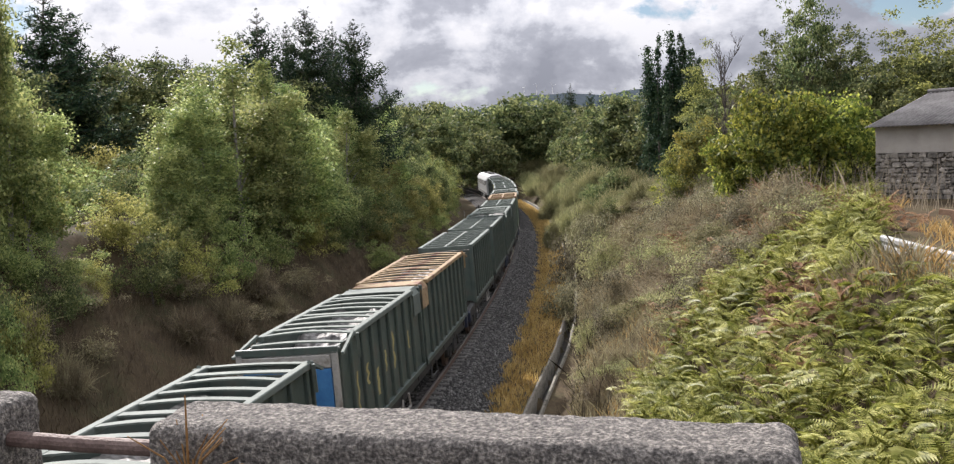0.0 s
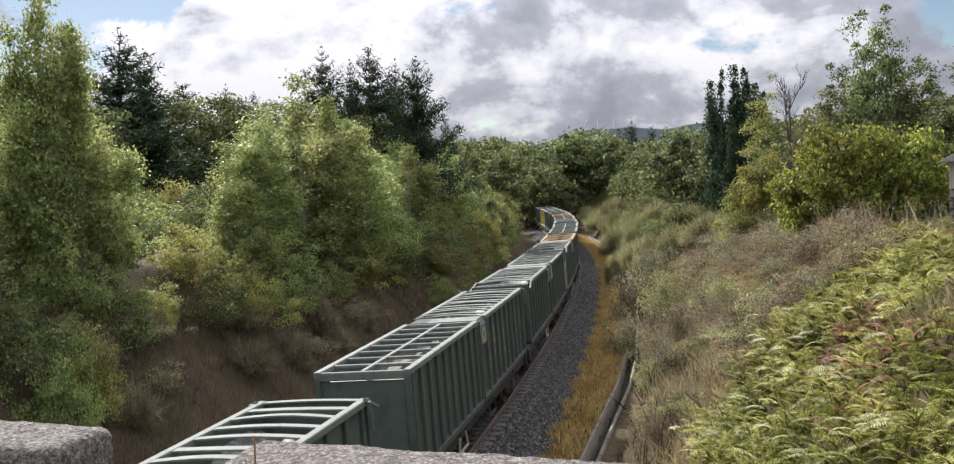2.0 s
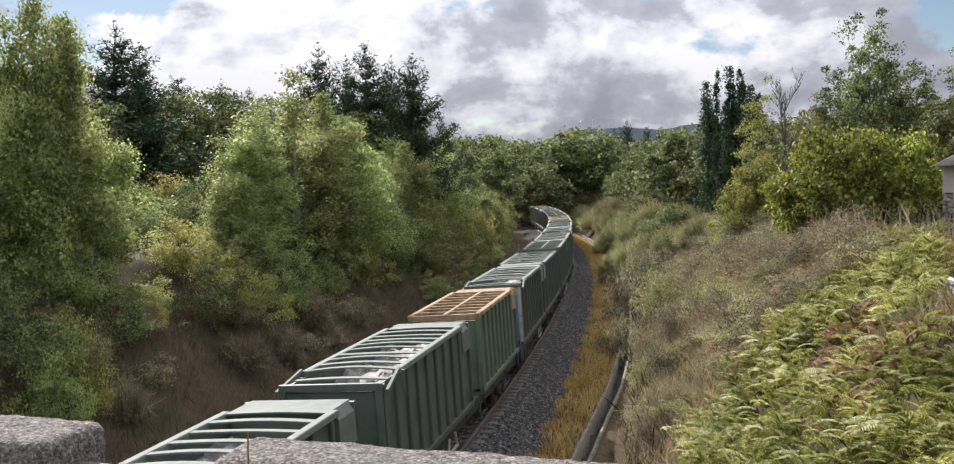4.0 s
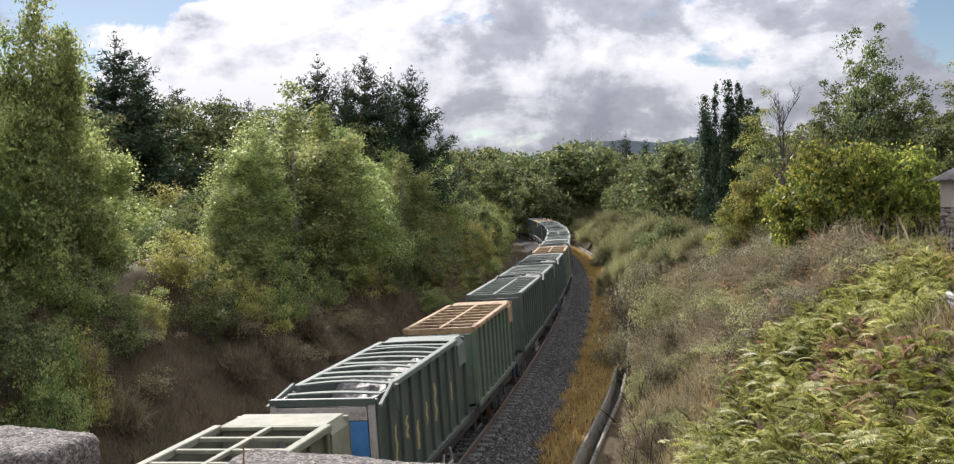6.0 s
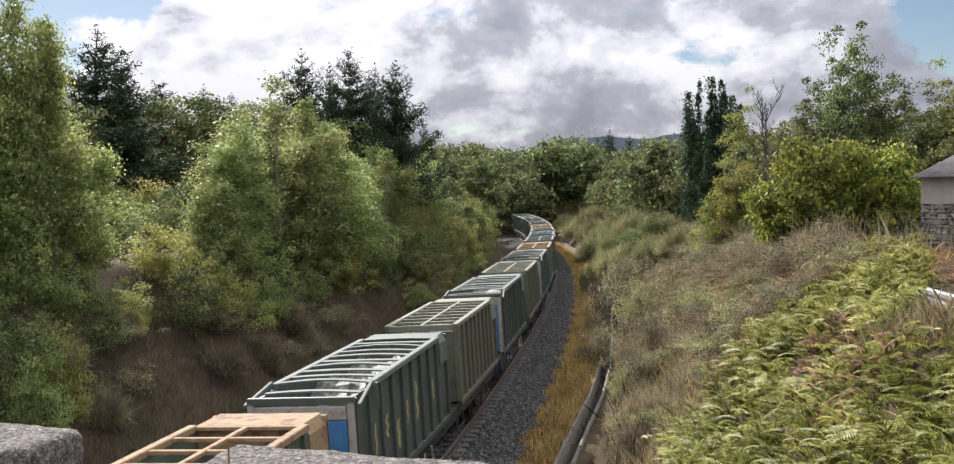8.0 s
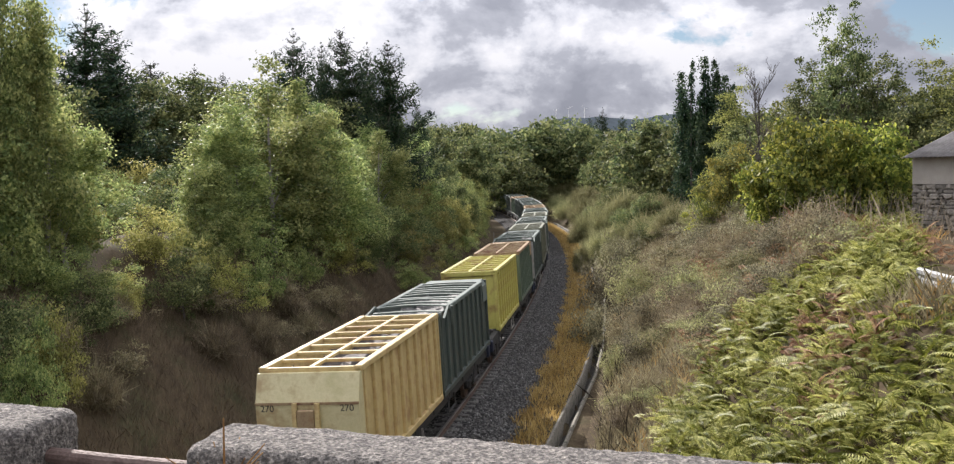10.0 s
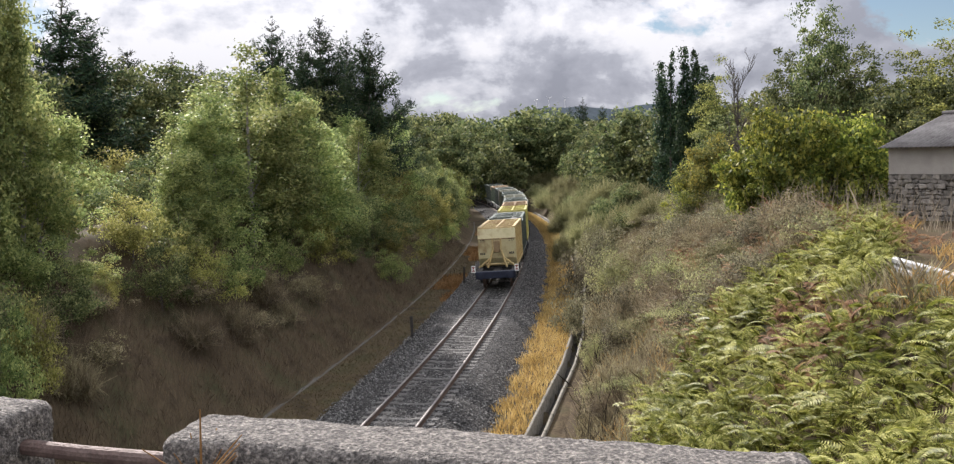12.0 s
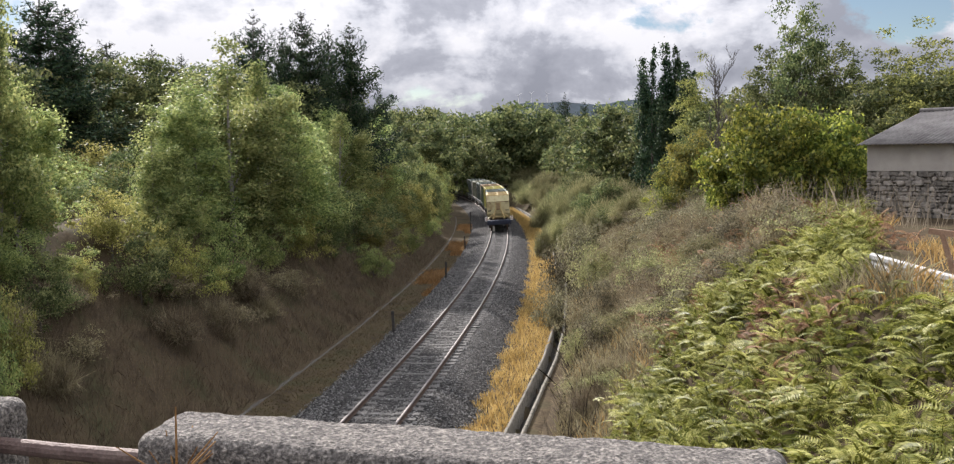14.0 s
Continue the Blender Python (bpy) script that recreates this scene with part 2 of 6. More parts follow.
M = {
    "earth": surface("dry_earth", [(0.045, 0.034, 0.022), (0.09, 0.068, 0.042), (0.06, 0.058, 0.03)], 0.5, 0.95, 0.8, 9),
    "ballast": stony("ballast_stone"),
    "stone_bit": surface("crushed_stone", [(0.065, 0.063, 0.06), (0.29, 0.28, 0.265)], 9, 0.9, 0.4, 60),
    "rail": surface("worn_rail_steel", [(0.20, 0.17, 0.15), (0.32, 0.29, 0.27)], 5, 0.45, 0.1, 60, 0.7),
    "rail_side": surface("rusty_rail_web", [(0.07, 0.045, 0.035), (0.12, 0.075, 0.05)], 8, 0.85, 0.3, 80, 0.2),
    "sleeper": surface("concrete_sleeper", [(0.065, 0.061, 0.055), (0.135, 0.127, 0.115)], 4, 0.9, 0.4, 60, vary=0.25),
    "concrete": surface("weathered_concrete", [(0.08, 0.075, 0.065), (0.17, 0.16, 0.135), (0.06, 0.06, 0.04)], 2, 0.9, 0.5, 50),
    "pale_kerb": surface("mossy_pale_concrete", [(0.09, 0.08, 0.06), (0.20, 0.18, 0.14), (0.06, 0.055, 0.035)], 2.5, 0.9, 0.5, 40),
    "drain_floor": surface("dark_drain_floor", [(0.02, 0.018, 0.014), (0.045, 0.038, 0.028)], 2, 0.9, 0.5, 30),
    "granite": surface("lichened_granite", [(0.065, 0.057, 0.05), (0.19, 0.17, 0.15), (0.40, 0.36, 0.31)], 62, 0.95, 1.0, 120, grain=1.0),
    "asphalt": surface("old_asphalt", [(0.11, 0.105, 0.10), (0.18, 0.17, 0.16)], 3, 0.9, 0.4, 90),
    "wall_stone": surface("field_stone", [(0.14, 0.125, 0.105), (0.34, 0.305, 0.26)], 6, 0.9, 0.7, 40, vary=0.4),
    "mortar": surface("dark_mortar", [(0.07, 0.06, 0.05), (0.13, 0.12, 0.10)], 6, 0.95, 0.5, 40),
    "render": surface("bare_concrete_block", [(0.34, 0.31, 0.27), (0.46, 0.42, 0.37)], 1.2, 0.9, 0.3, 50),
    "roof": surface("fibre_cement_roof", [(0.10, 0.09, 0.085), (0.19, 0.18, 0.17)], 1.5, 0.9, 0.3, 40),
    "bark": surface("bark", [(0.06, 0.05, 0.04), (0.15, 0.13, 0.11)], 5, 0.95, 0.8, 30),
    "pale_bark": surface("pale_bark", [(0.20, 0.18, 0.16), (0.34, 0.32, 0.29)], 5, 0.9, 0.6, 30),
    "wood": surface("weathered_timber", [(0.26, 0.15, 0.09), (0.38, 0.25, 0.16)], 6, 0.8, 0.4, 50),
    "dark_post": surface("dark_post", [(0.03, 0.03, 0.03), (0.07, 0.06, 0.05)], 6, 0.9, 0.3, 50),
    "galvanised": surface("galvanised_rail", [(0.36, 0.36, 0.35), (0.50, 0.50, 0.48)], 4, 0.7, 0.2, 40, 0.1),
    "rust": surface("rusty_pipe", [(0.09, 0.055, 0.045), (0.17, 0.12, 0.10)], 12, 0.7, 0.3, 90, 0.3),
    "green": surface("dull_green_paint", [(0.036, 0.052, 0.045), (0.058, 0.078, 0.066), (0.075, 0.075, 0.062)], 1.6, 0.55, 0.15, 25, vary=0.15, grain=0.12),
    "green_top": surface("pale_green_paint", [(0.085, 0.105, 0.09), (0.14, 0.16, 0.135)], 3, 0.8, 0.15, 40, vary=0.12, grain=0.12),
    "olive": surface("olive_paint", [(0.075, 0.082, 0.058), (0.115, 0.12, 0.078), (0.09, 0.075, 0.058)], 1.4, 0.55, 0.15, 25, vary=0.12, grain=0.12),
    "olive_top": surface("pale_olive_paint", [(0.14, 0.145, 0.10), (0.21, 0.21, 0.15)], 3, 0.8, 0.15, 40, grain=0.12),
    "yellow": surface("faded_yellow_paint", [(0.40, 0.29, 0.12), (0.52, 0.40, 0.18), (0.34, 0.21, 0.09)], 1.2, 0.5, 0.12, 25, grain=0.12),
    "lemon": surface("lemon_yellow_paint", [(0.36, 0.32, 0.07), (0.46, 0.42, 0.11), (0.30, 0.21, 0.07)], 1.2, 0.5, 0.12, 25, grain=0.12),
    "cream": surface("pale_cream_paint", [(0.44, 0.39, 0.20), (0.54, 0.48, 0.27), (0.34, 0.25, 0.12)], 1.2, 0.5, 0.12, 25, grain=0.12),
    "ochre": surface("rusted_ochre_paint", [(0.24, 0.14, 0.065), (0.30, 0.22, 0.12), (0.16, 0.07, 0.04)], 2.2, 0.9, 0.2, 30, grain=0.12),
    "mint": surface("mint_green_paint", [(0.075, 0.105, 0.075), (0.11, 0.145, 0.10)], 1.6, 0.5, 0.12, 30, grain=0.12),
    "graffiti": surface("faded_graffiti_paint", [(0.30, 0.25, 0.10), (0.40, 0.34, 0.14), (0.22, 0.19, 0.10)], 4, 0.6, 0.1, 30, grain=0.2),
    "blue": surface("blue_tarpaulin", [(0.03, 0.12, 0.30), (0.05, 0.18, 0.38)], 3, 0.5, 0.3, 20, grain=0.12),
    "navy": surface("dark_blue_paint", [(0.006, 0.010, 0.026), (0.014, 0.02, 0.045)], 4, 0.6, 0.2, 30, grain=0.2),
    "pale": surface("pale_grey_paint", [(0.24, 0.23, 0.21), (0.34, 0.32, 0.29), (0.17, 0.14, 0.11)], 3, 0.6, 0.2, 40, grain=0.12),
    "black": surface("sooty_black_steel", [(0.012, 0.012, 0.012), (0.04, 0.036, 0.032)], 4, 0.75, 0.3, 40),
    "dark_load": surface("dark_scrap_load", [(0.03, 0.027, 0.025), (0.07, 0.06, 0.05), (0.16, 0.12, 0.09)], 3.5, 0.8, 0.8, 12),
    "load": surface("pale_scrap_load", [(0.06, 0.056, 0.05), (0.16, 0.15, 0.135), (0.42, 0.40, 0.37)], 3.5, 0.7, 0.8, 12),
    "loco": surface("silver_grey_paint", [(0.20, 0.205, 0.205), (0.28, 0.285, 0.28)], 2, 0.5, 0.08, 30, grain=0.12),
    "glass": surface("dark_glass", [(0.01, 0.012, 0.015), (0.02, 0.022, 0.026)], 2, 0.12, 0.0, 10),
    "white": surface("white_paint", [(0.68, 0.66, 0.62), (0.80, 0.78, 0.74)], 5, 0.6, 0.1, 40, grain=0.12),
    "red": surface("dull_red_paint", [(0.20, 0.03, 0.02), (0.28, 0.05, 0.03)], 5, 0.6, 0.1, 40, grain=0.12),
    # heath colour shifted to blue: the distance haze is painted in
    "hill": surface("haze_blue_heath", [(0.018, 0.03, 0.042), (0.032, 0.048, 0.06)], 0.004, 1.0, 0.0, 0.05),
    "birch": leafy("birch_leaves", [(0.12, 0.17, 0.06), (0.24, 0.29, 0.10), (0.45, 0.47, 0.18)], 0.55, 0.5, 0.16),
    "sallow": leafy("sallow_leaves", [(0.15, 0.15, 0.05), (0.28, 0.275, 0.08), (0.46, 0.42, 0.15)], 0.5, 0.55, 0.2),
    # dead bracken in a darker brown, with the left bank's shade painted in
    "shade_bracken": leafy("shade_dark_bracken", [(0.085, 0.062, 0.046), (0.125, 0.094, 0.068), (0.19, 0.145, 0.10)], 0.4),
    "reed": leafy("dead_reed", [(0.20, 0.165, 0.12), (0.32, 0.27, 0.20)], 0.3),
    "stalk": leafy("dead_stalk", [(0.03, 0.024, 0.018), (0.06, 0.05, 0.035)], 0.1),
    "oak": leafy("oak_leaves", [(0.052, 0.073, 0.032), (0.115, 0.14, 0.056), (0.26, 0.27, 0.11)], 0.45, 0.6, 0.1),
    "olive_leaf": leafy("olive_green_leaves", [(0.075, 0.085, 0.028), (0.17, 0.175, 0.055), (0.33, 0.31, 0.10)], 0.45, 0.6, 0.1),
    "pine": leafy("pine_needles", [(0.017, 0.036, 0.021), (0.039, 0.067, 0.034), (0.070, 0.098, 0.042)], 0.15),
    "bush": leafy("bright_bush_leaves", [(0.06, 0.082, 0.018), (0.135, 0.165, 0.032), (0.40, 0.39, 0.075)], 0.45, 0.55, 0.14),
    "shrub": leafy("broom_stems", [(0.15, 0.155, 0.075), (0.26, 0.26, 0.12), (0.40, 0.37, 0.19)], 0.4),
    "fern": leafy("bracken", [(0.085, 0.10, 0.016), (0.21, 0.22, 0.042), (0.47, 0.45, 0.15)], 0.42, 0.5, 0.16),
    "deadfern": leafy("dead_bracken", [(0.138, 0.069, 0.046), (0.253, 0.138, 0.081), (0.345, 0.218, 0.127)], 0.3),
    "straw": leafy("dry_grass", [(0.25, 0.15, 0.055), (0.39, 0.245, 0.09), (0.52, 0.36, 0.16)], 0.35),
    "brown": leafy("brown_undergrowth", [(0.12, 0.098, 0.062), (0.22, 0.18, 0.11), (0.34, 0.30, 0.18)], 0.3),
    "turf": leafy("olive_turf", [(0.08, 0.068, 0.036), (0.115, 0.096, 0.05), (0.15, 0.12, 0.06)], 0.3),
    "yellow_leaf": leafy("yellowing_leaves", [(0.10, 0.12, 0.04), (0.19, 0.205, 0.06), (0.42, 0.38, 0.08)], 0.42),
    "scrub": leafy("scrub_leaves", [(0.095, 0.085, 0.055), (0.19, 0.175, 0.105), (0.36, 0.33, 0.21)], 0.3),
}
for dull in ("hill", "earth", "ballast"):
    M[dull].node_tree.nodes["Principled BSDF"].inputs["Specular IOR Level"].default_value = 0.04

# ---- geometry helpers ----


def part(name, bm, material, parent=None, label="", m=None):
    me = bpy.data.meshes.new(name)
    bm.to_mesh(me)
    bm.free()
    return piece(name, me, material, parent, label, m)


def piece(name, me, material, parent=None, label="", m=None):
    if material and not me.materials:
        me.materials.append(M[material])
    ob = new(name, me)
    if parent:
        ob.parent = parent
    if m is not None:
        ob.matrix_basis = m
    if label:
        ob["label"] = label
    return ob


def box(bm, x0, x1, y0, y1, z0, z1, bevel=0.0):
    v = [bm.verts.new((x, y, z)) for x in (x0, x1) for y in (y0, y1) for z in (z0, z1)]
    fs = [bm.faces.new([v[i] for i in f]) for f in ((0, 1, 3, 2), (4, 6, 7, 5), (0, 4, 5, 1), (2, 3, 7, 6), (0, 2, 6, 4), (1, 5, 7, 3))]
    if bevel:
        es = list({e for f in fs for e in f.edges})
        bmesh.ops.bevel(bm, geom=es, offset=bevel, segments=1, affect="EDGES")
    return v


def boxed(*a, bevel=0.0):
    bm = bmesh.new()
    box(bm, *a, bevel=bevel)
    return bm


def beam(bm, a, b, w, h=None):
    """A bar of rectangular section from a to b."""
    a, b, h = Vector(a), Vector(b), h or w
    d = (b - a).normalized()
    side = d.cross(Vector((0, 0, 1)))
    side = side.normalized() if side.length > 1e-4 else Vector((1, 0, 0))
    up = side.cross(d)
    ring = [[bm.verts.new(p + side * (i * w / 2) + up * (j * h / 2)) for i, j in ((-1, -1), (1, -1), (1, 1), (-1, 1))] for p in (a, b)]
    for k in range(4):
        bm.faces.new((ring[0][k], ring[0][(k + 1) % 4], ring[1][(k + 1) % 4], ring[1][k]))
    bm.faces.new(ring[0][::-1])
    bm.faces.new(ring[1])


def strip(bm, pts, w, h):
    """One bent flat bar through pts, in the plane across the train."""
    rows = [[bm.verts.new((x, y + i * w / 2, z + j * h / 2)) for i, j in ((-1, -1), (1, -1), (1, 1), (-1, 1))] for x, y, z in pts]
    for r0, r1 in zip(rows, rows[1:]):
        for k in range(4):
            bm.faces.new((r0[k], r0[(k + 1) % 4], r1[(k + 1) % 4], r1[k]))
    bm.faces.new(rows[0][::-1])
    bm.faces.new(rows[-1])


def tube(bm, pts, radii, n=7):
    rings = []
    for i, p in enumerate(pts):
        a, b = Vector(pts[max(i - 1, 0)]), Vector(pts[min(i + 1, len(pts) - 1)])
        d = (b - a).normalized()
        s = d.cross(Vector((0.31, 0.95, 0.05))).normalized()
        u = d.cross(s)
        rings.append([bm.verts.new(Vector(p) + (s * math.cos(2 * math.pi * k / n) + u * math.sin(2 * math.pi * k / n)) * radii[i]) for k in range(n)])
    for r0, r1 in zip(rings, rings[1:]):
        for k in range(n):
            bm.faces.new((r0[k], r0[(k + 1) % n], r1[(k + 1) % n], r1[k]))
    bm.faces.new(rings[0][::-1])
    bm.faces.new(rings[-1])


def lathe(bm, axis_pts, n=16, x=0.0):
    """Solid of revolution round the x axis: (offset along x, radius) rows."""
    rings = [[bm.verts.new((x + px, r * math.cos(2 * math.pi * k / n), r * math.sin(2 * math.pi * k / n))) for k in range(n)] for px, r in axis_pts]
    for r0, r1 in zip(rings, rings[1:]):
        for k in range(n):
            bm.faces.new((r0[k], r0[(k + 1) % n], r1[(k + 1) % n], r1[k]))
    bm.faces.new(rings[0][::-1])
    bm.faces.new(rings[-1])


def raw_mesh(name, verts, faces):
    """verts (n, 3); faces (m, k) with k corners each."""
    verts, faces = np.asarray(verts, np.float32), np.asarray(faces, np.int32)
    me = bpy.data.meshes.new(name)
    me.vertices.add(len(verts))
    me.vertices.foreach_set("co", verts.ravel())
    k = faces.shape[1]
    me.loops.add(faces.size)
    me.loops.foreach_set("vertex_index", faces.ravel())
    me.polygons.add(len(faces))
    me.polygons.foreach_set("loop_start", np.arange(0, faces.size, k, dtype=np.int32))
    me.update(calc_edges=True)
    return me


def thing(name, label, category, group="", kind="", m=None):
    ob = new(name)
    if m is not None:
        ob.matrix_basis = m
    return tagged(ob, label, category, group, kind)


# ---- the line and the lie of the land ----
BEND = [(-400, 0.195), (-5, 0.195), (27, 0.145), (97, 0.026), (160, -0.098), (220, -0.22), (300, -0.30), (900, -0.30)]
TS = np.arange(-260.0, 900.0, 0.5)
TH = np.interp(TS, [b[0] for b in BEND], [b[1] for b in BEND])
TX, TY = np.cumsum(np.sin(TH)) * 0.5, np.cumsum(np.cos(TH)) * 0.5
TX, TY = TX - np.interp(27, TS, TX) - 3.55, TY - np.interp(27, TS, TY) + 27


def on_track(s, off=0.0, z=0.0):
    x, y, h = np.interp(s, TS, TX), np.interp(s, TS, TY), np.interp(s, TS, TH)
    return x + off * math.cos(h), y - off * math.sin(h), z, h


def track_pose(s, off=0.0, z=0.0):
    x, y, z, h = on_track(s, off, z)
    return pose(x, y, z, 0, 0, -math.degrees(h))


def offsets(x, y):
    """Along and across the line, for arrays of places in the plan."""
    s = np.interp(y, TY, TS)
    for _ in range(3):
        h = np.interp(s, TS, TH)
        dx, dy = x - np.interp(s, TS, TX), y - np.interp(s, TS, TY)
        s = s + dx * np.sin(h) + dy * np.cos(h)
    h = np.interp(s, TS, TH)
    return s, (x - np.interp(s, TS, TX)) * np.cos(h) - (y - np.interp(s, TS, TY)) * np.sin(h)


def drain_shift(s):
    """The drain runs a little closer to the track beside the bridge."""
    return np.interp(s, [10, 22, 28, 34, 39, 46, 60], [-0.9, -0.76, -0.60, -0.32, 0.0, 0.2, 0.28])


def ground_z(x, y):
    x, y = np.asarray(x, float), np.asarray(y, float)
    s, o = offsets(x, y)
    right = np.interp(s, [-20, 8, 16, 40, 62, 100, 150, 260, 900], [6.4, 6.2, 5.6, 5.7, 4.4, 3.2, 2.4, 2.0, 6.0])
    left = np.interp(s, [-20, 30, 60, 100, 160, 260, 900], [6.2, 5.8, 4.8, 3.6, 2.6, 2.0, 6.0])
    wob = 0.28 * np.sin(0.9 * x + 0.5 * y) * np.sin(0.37 * y - 0.6 * x) + 0.12 * np.sin(2.3 * x) * np.sin(1.9 * y)
    zr = np.minimum(-0.66 + 0.90 * (o - 5.8 - 0.6 * drain_shift(s)), right + 0.012 * np.maximum(o - 16, 0))
    zl = np.minimum(-0.66 + 0.85 * (-o - 5.7), left + 0.05 * np.maximum(-o - 16, 0))
    z = np.where(o > 5.6, np.maximum(zr, -0.66), np.where(o < -5.7, zl, -0.66))
    od = o - drain_shift(s)
    z = np.where((od > 4.65) & (od < 5.35), -1.5, z)
    rough = np.clip((np.abs(o) - 6.5) / 3, 0, 1) * np.where(o > 13.5, 0.25, 1.0)
    return z + wob * rough


def gz(x, y):
    return float(ground_z(np.array([x]), np.array([y]))[0])


def sweep(name, section, s0, s1, step, material, parent=None, wobble=0.0, label="", shift=None):
    """A strip of the given section (across, height) laid along the line."""
    ss = np.arange(s0, s1 + step, step)
    rng = np.random.default_rng(4)
    V = []
    for s in ss:
        for o, z in section:
            x, y, _, _ = on_track(s, o + (shift(s) if shift else 0.0))
            V.append((x, y, z + wobble * rng.normal()))
    n = len(section)
    F = [(i * n + k, (i + 1) * n + k, (i + 1) * n + k + 1, i * n + k + 1) for i in range(len(ss) - 1) for k in range(n - 1)]
    F = [f[::-1] for f in F]
    return piece(name, raw_mesh(name, V, F), material, parent, label)


def grown(lo, hi, step, far, rate=1.18):
    """Even steps between lo and hi, growing ones outwards to far on both sides."""
    mid = list(np.arange(lo, hi, step))
    a, d = [lo], step
    while a[-1] > far[0]:
        d *= rate
        a.append(a[-1] - d)
    b, d = [hi], step
    while b[-1] < far[1]:
        d *= rate
        b.append(b[-1] + d)
    return np.array(a[:0:-1] + mid + b)


def make_ground():
    xs, ys = grown(-24, 26, 0.5, (-2600, 2600)), grown(-6, 130, 0.8, (-1500, 4200), 1.14)
    X, Y = np.meshgrid(xs, ys)
    Z = ground_z(X.ravel(), Y.ravel()).reshape(X.shape)
    nx = len(xs)
    idx = np.arange(X.size).reshape(X.shape)
    F = np.stack([idx[:-1, :-1], idx[:-1, 1:], idx[1:, 1:], idx[1:, :-1]], -1).reshape(-1, 4)
    ob = piece("ground", raw_mesh("ground", np.stack([X, Y, Z], -1).reshape(-1, 3), F), "earth")
    for p in ob.data.polygons:
        p.use_smooth = True
    tagged(ob, "dry brown earth of the railway cutting and banks", "ground", kind="structure")


make_ground()

# ---- railway ----


def make_track():
    bed = sweep("ballast_bed", [(-3.5, -0.80), (-3.2, -0.62), (-1.9, -0.22), (-1.3, -0.185), (0, -0.175), (1.3, -0.185), (1.9, -0.22), (2.85, -0.62), (3.1, -0.80)],
                -220, 420, 0.5, "ballast", wobble=0.015)
    tagged(bed, "grey crushed stone ballast bed under the track", "ballast", kind="structure")
    line = thing("railway_track", "single track of steel rails on concrete sleepers", "railway track", kind="structure")
    for off in (-0.87, 0.87):
        head = [(off - 0.036, -0.04), (off - 0.036, -0.006), (off - 0.028, 0.0), (off + 0.028, 0.0), (off + 0.036, -0.006), (off + 0.036, -0.04)]
        sweep("rail_head", head, -220, 420, 1.0, "rail", line, label="polished steel running surface")
        web = [(off - 0.07, -0.16), (off - 0.07, -0.145), (off - 0.012, -0.12), (off - 0.012, -0.04), (off + 0.012, -0.04), (off + 0.012, -0.12), (off + 0.07, -0.145), (off + 0.07, -0.16)]
        sweep("rail_web", web, -220, 420, 1.0, "rail_side", line, label="rusty rail web and foot")
    bm = bmesh.new()
    for x0, x1 in ((-1.3, -0.45), (0.45, 1.3)):
        box(bm, x0, x1, -0.14, 0.14, -0.30, -0.158, bevel=0.02)
    box(bm, -0.45, 0.45, -0.11, 0.11, -0.30, -0.185)
    me = bpy.data.meshes.new("sleeper")
    bm.to_mesh(me)
    bm.free()
    for i in range(215):
        piece("sleeper", me, "sleeper", line, m=track_pose(16 + 0.6 * i, 0, random.uniform(-0.008, 0.008)) @ pose(0, 0, 0, 0, 0, random.uniform(-1, 1)))


def scatter_stones():
    rng = np.random.default_rng(11)
    n = 15000
    s = 19 + 75 * rng.random(n) ** 1.6
    o = rng.uniform(-3.35, 3.05, n)
    octa = np.array([(1, 0, 0), (0, 1, 0), (-1, 0, 0), (0, -1, 0), (0, 0, 0.8), (0, 0, -0.8)], float)
    tri = np.array([(0, 1, 4), (1, 2, 4), (2, 3, 4), (3, 0, 4), (1, 0, 5), (2, 1, 5), (3, 2, 5), (0, 3, 5)])
    x, y, h = np.interp(s, TS, TX), np.interp(s, TS, TY), np.interp(s, TS, TH)
    z = np.interp(o, [-3.6, -3.2, -1.9, -1.3, 0, 1.3, 1.9, 2.85, 3.2], [-0.66, -0.61, -0.21, -0.19, -0.2, -0.19, -0.21, -0.61, -0.65])
    size = rng.uniform(0.025, 0.06, (n, 1, 1)) * rng.uniform(0.6, 1.3, (n, 1, 3))
    V = octa[None] * size * rng.uniform(0.7, 1.3, (n, 6, 1))
    a = rng.random(n) * 6.28
    c, sn = np.cos(a)[:, None], np.sin(a)[:, None]
    V = np.stack([V[..., 0] * c - V[..., 1] * sn, V[..., 0] * sn + V[..., 1] * c, V[..., 2]], -1)
    V += np.stack([x + o * np.cos(h), y - o * np.sin(h), z + 0.01], -1)[:, None]
    F = tri[None] + (np.arange(n) * 6)[:, None, None]
    tagged(piece("loose_stones", raw_mesh("loose_stones", V.reshape(-1, 3), F.reshape(-1, 3)), "stone_bit"), "loose grey crushed stones on the track bed", "stones", kind="stuff")


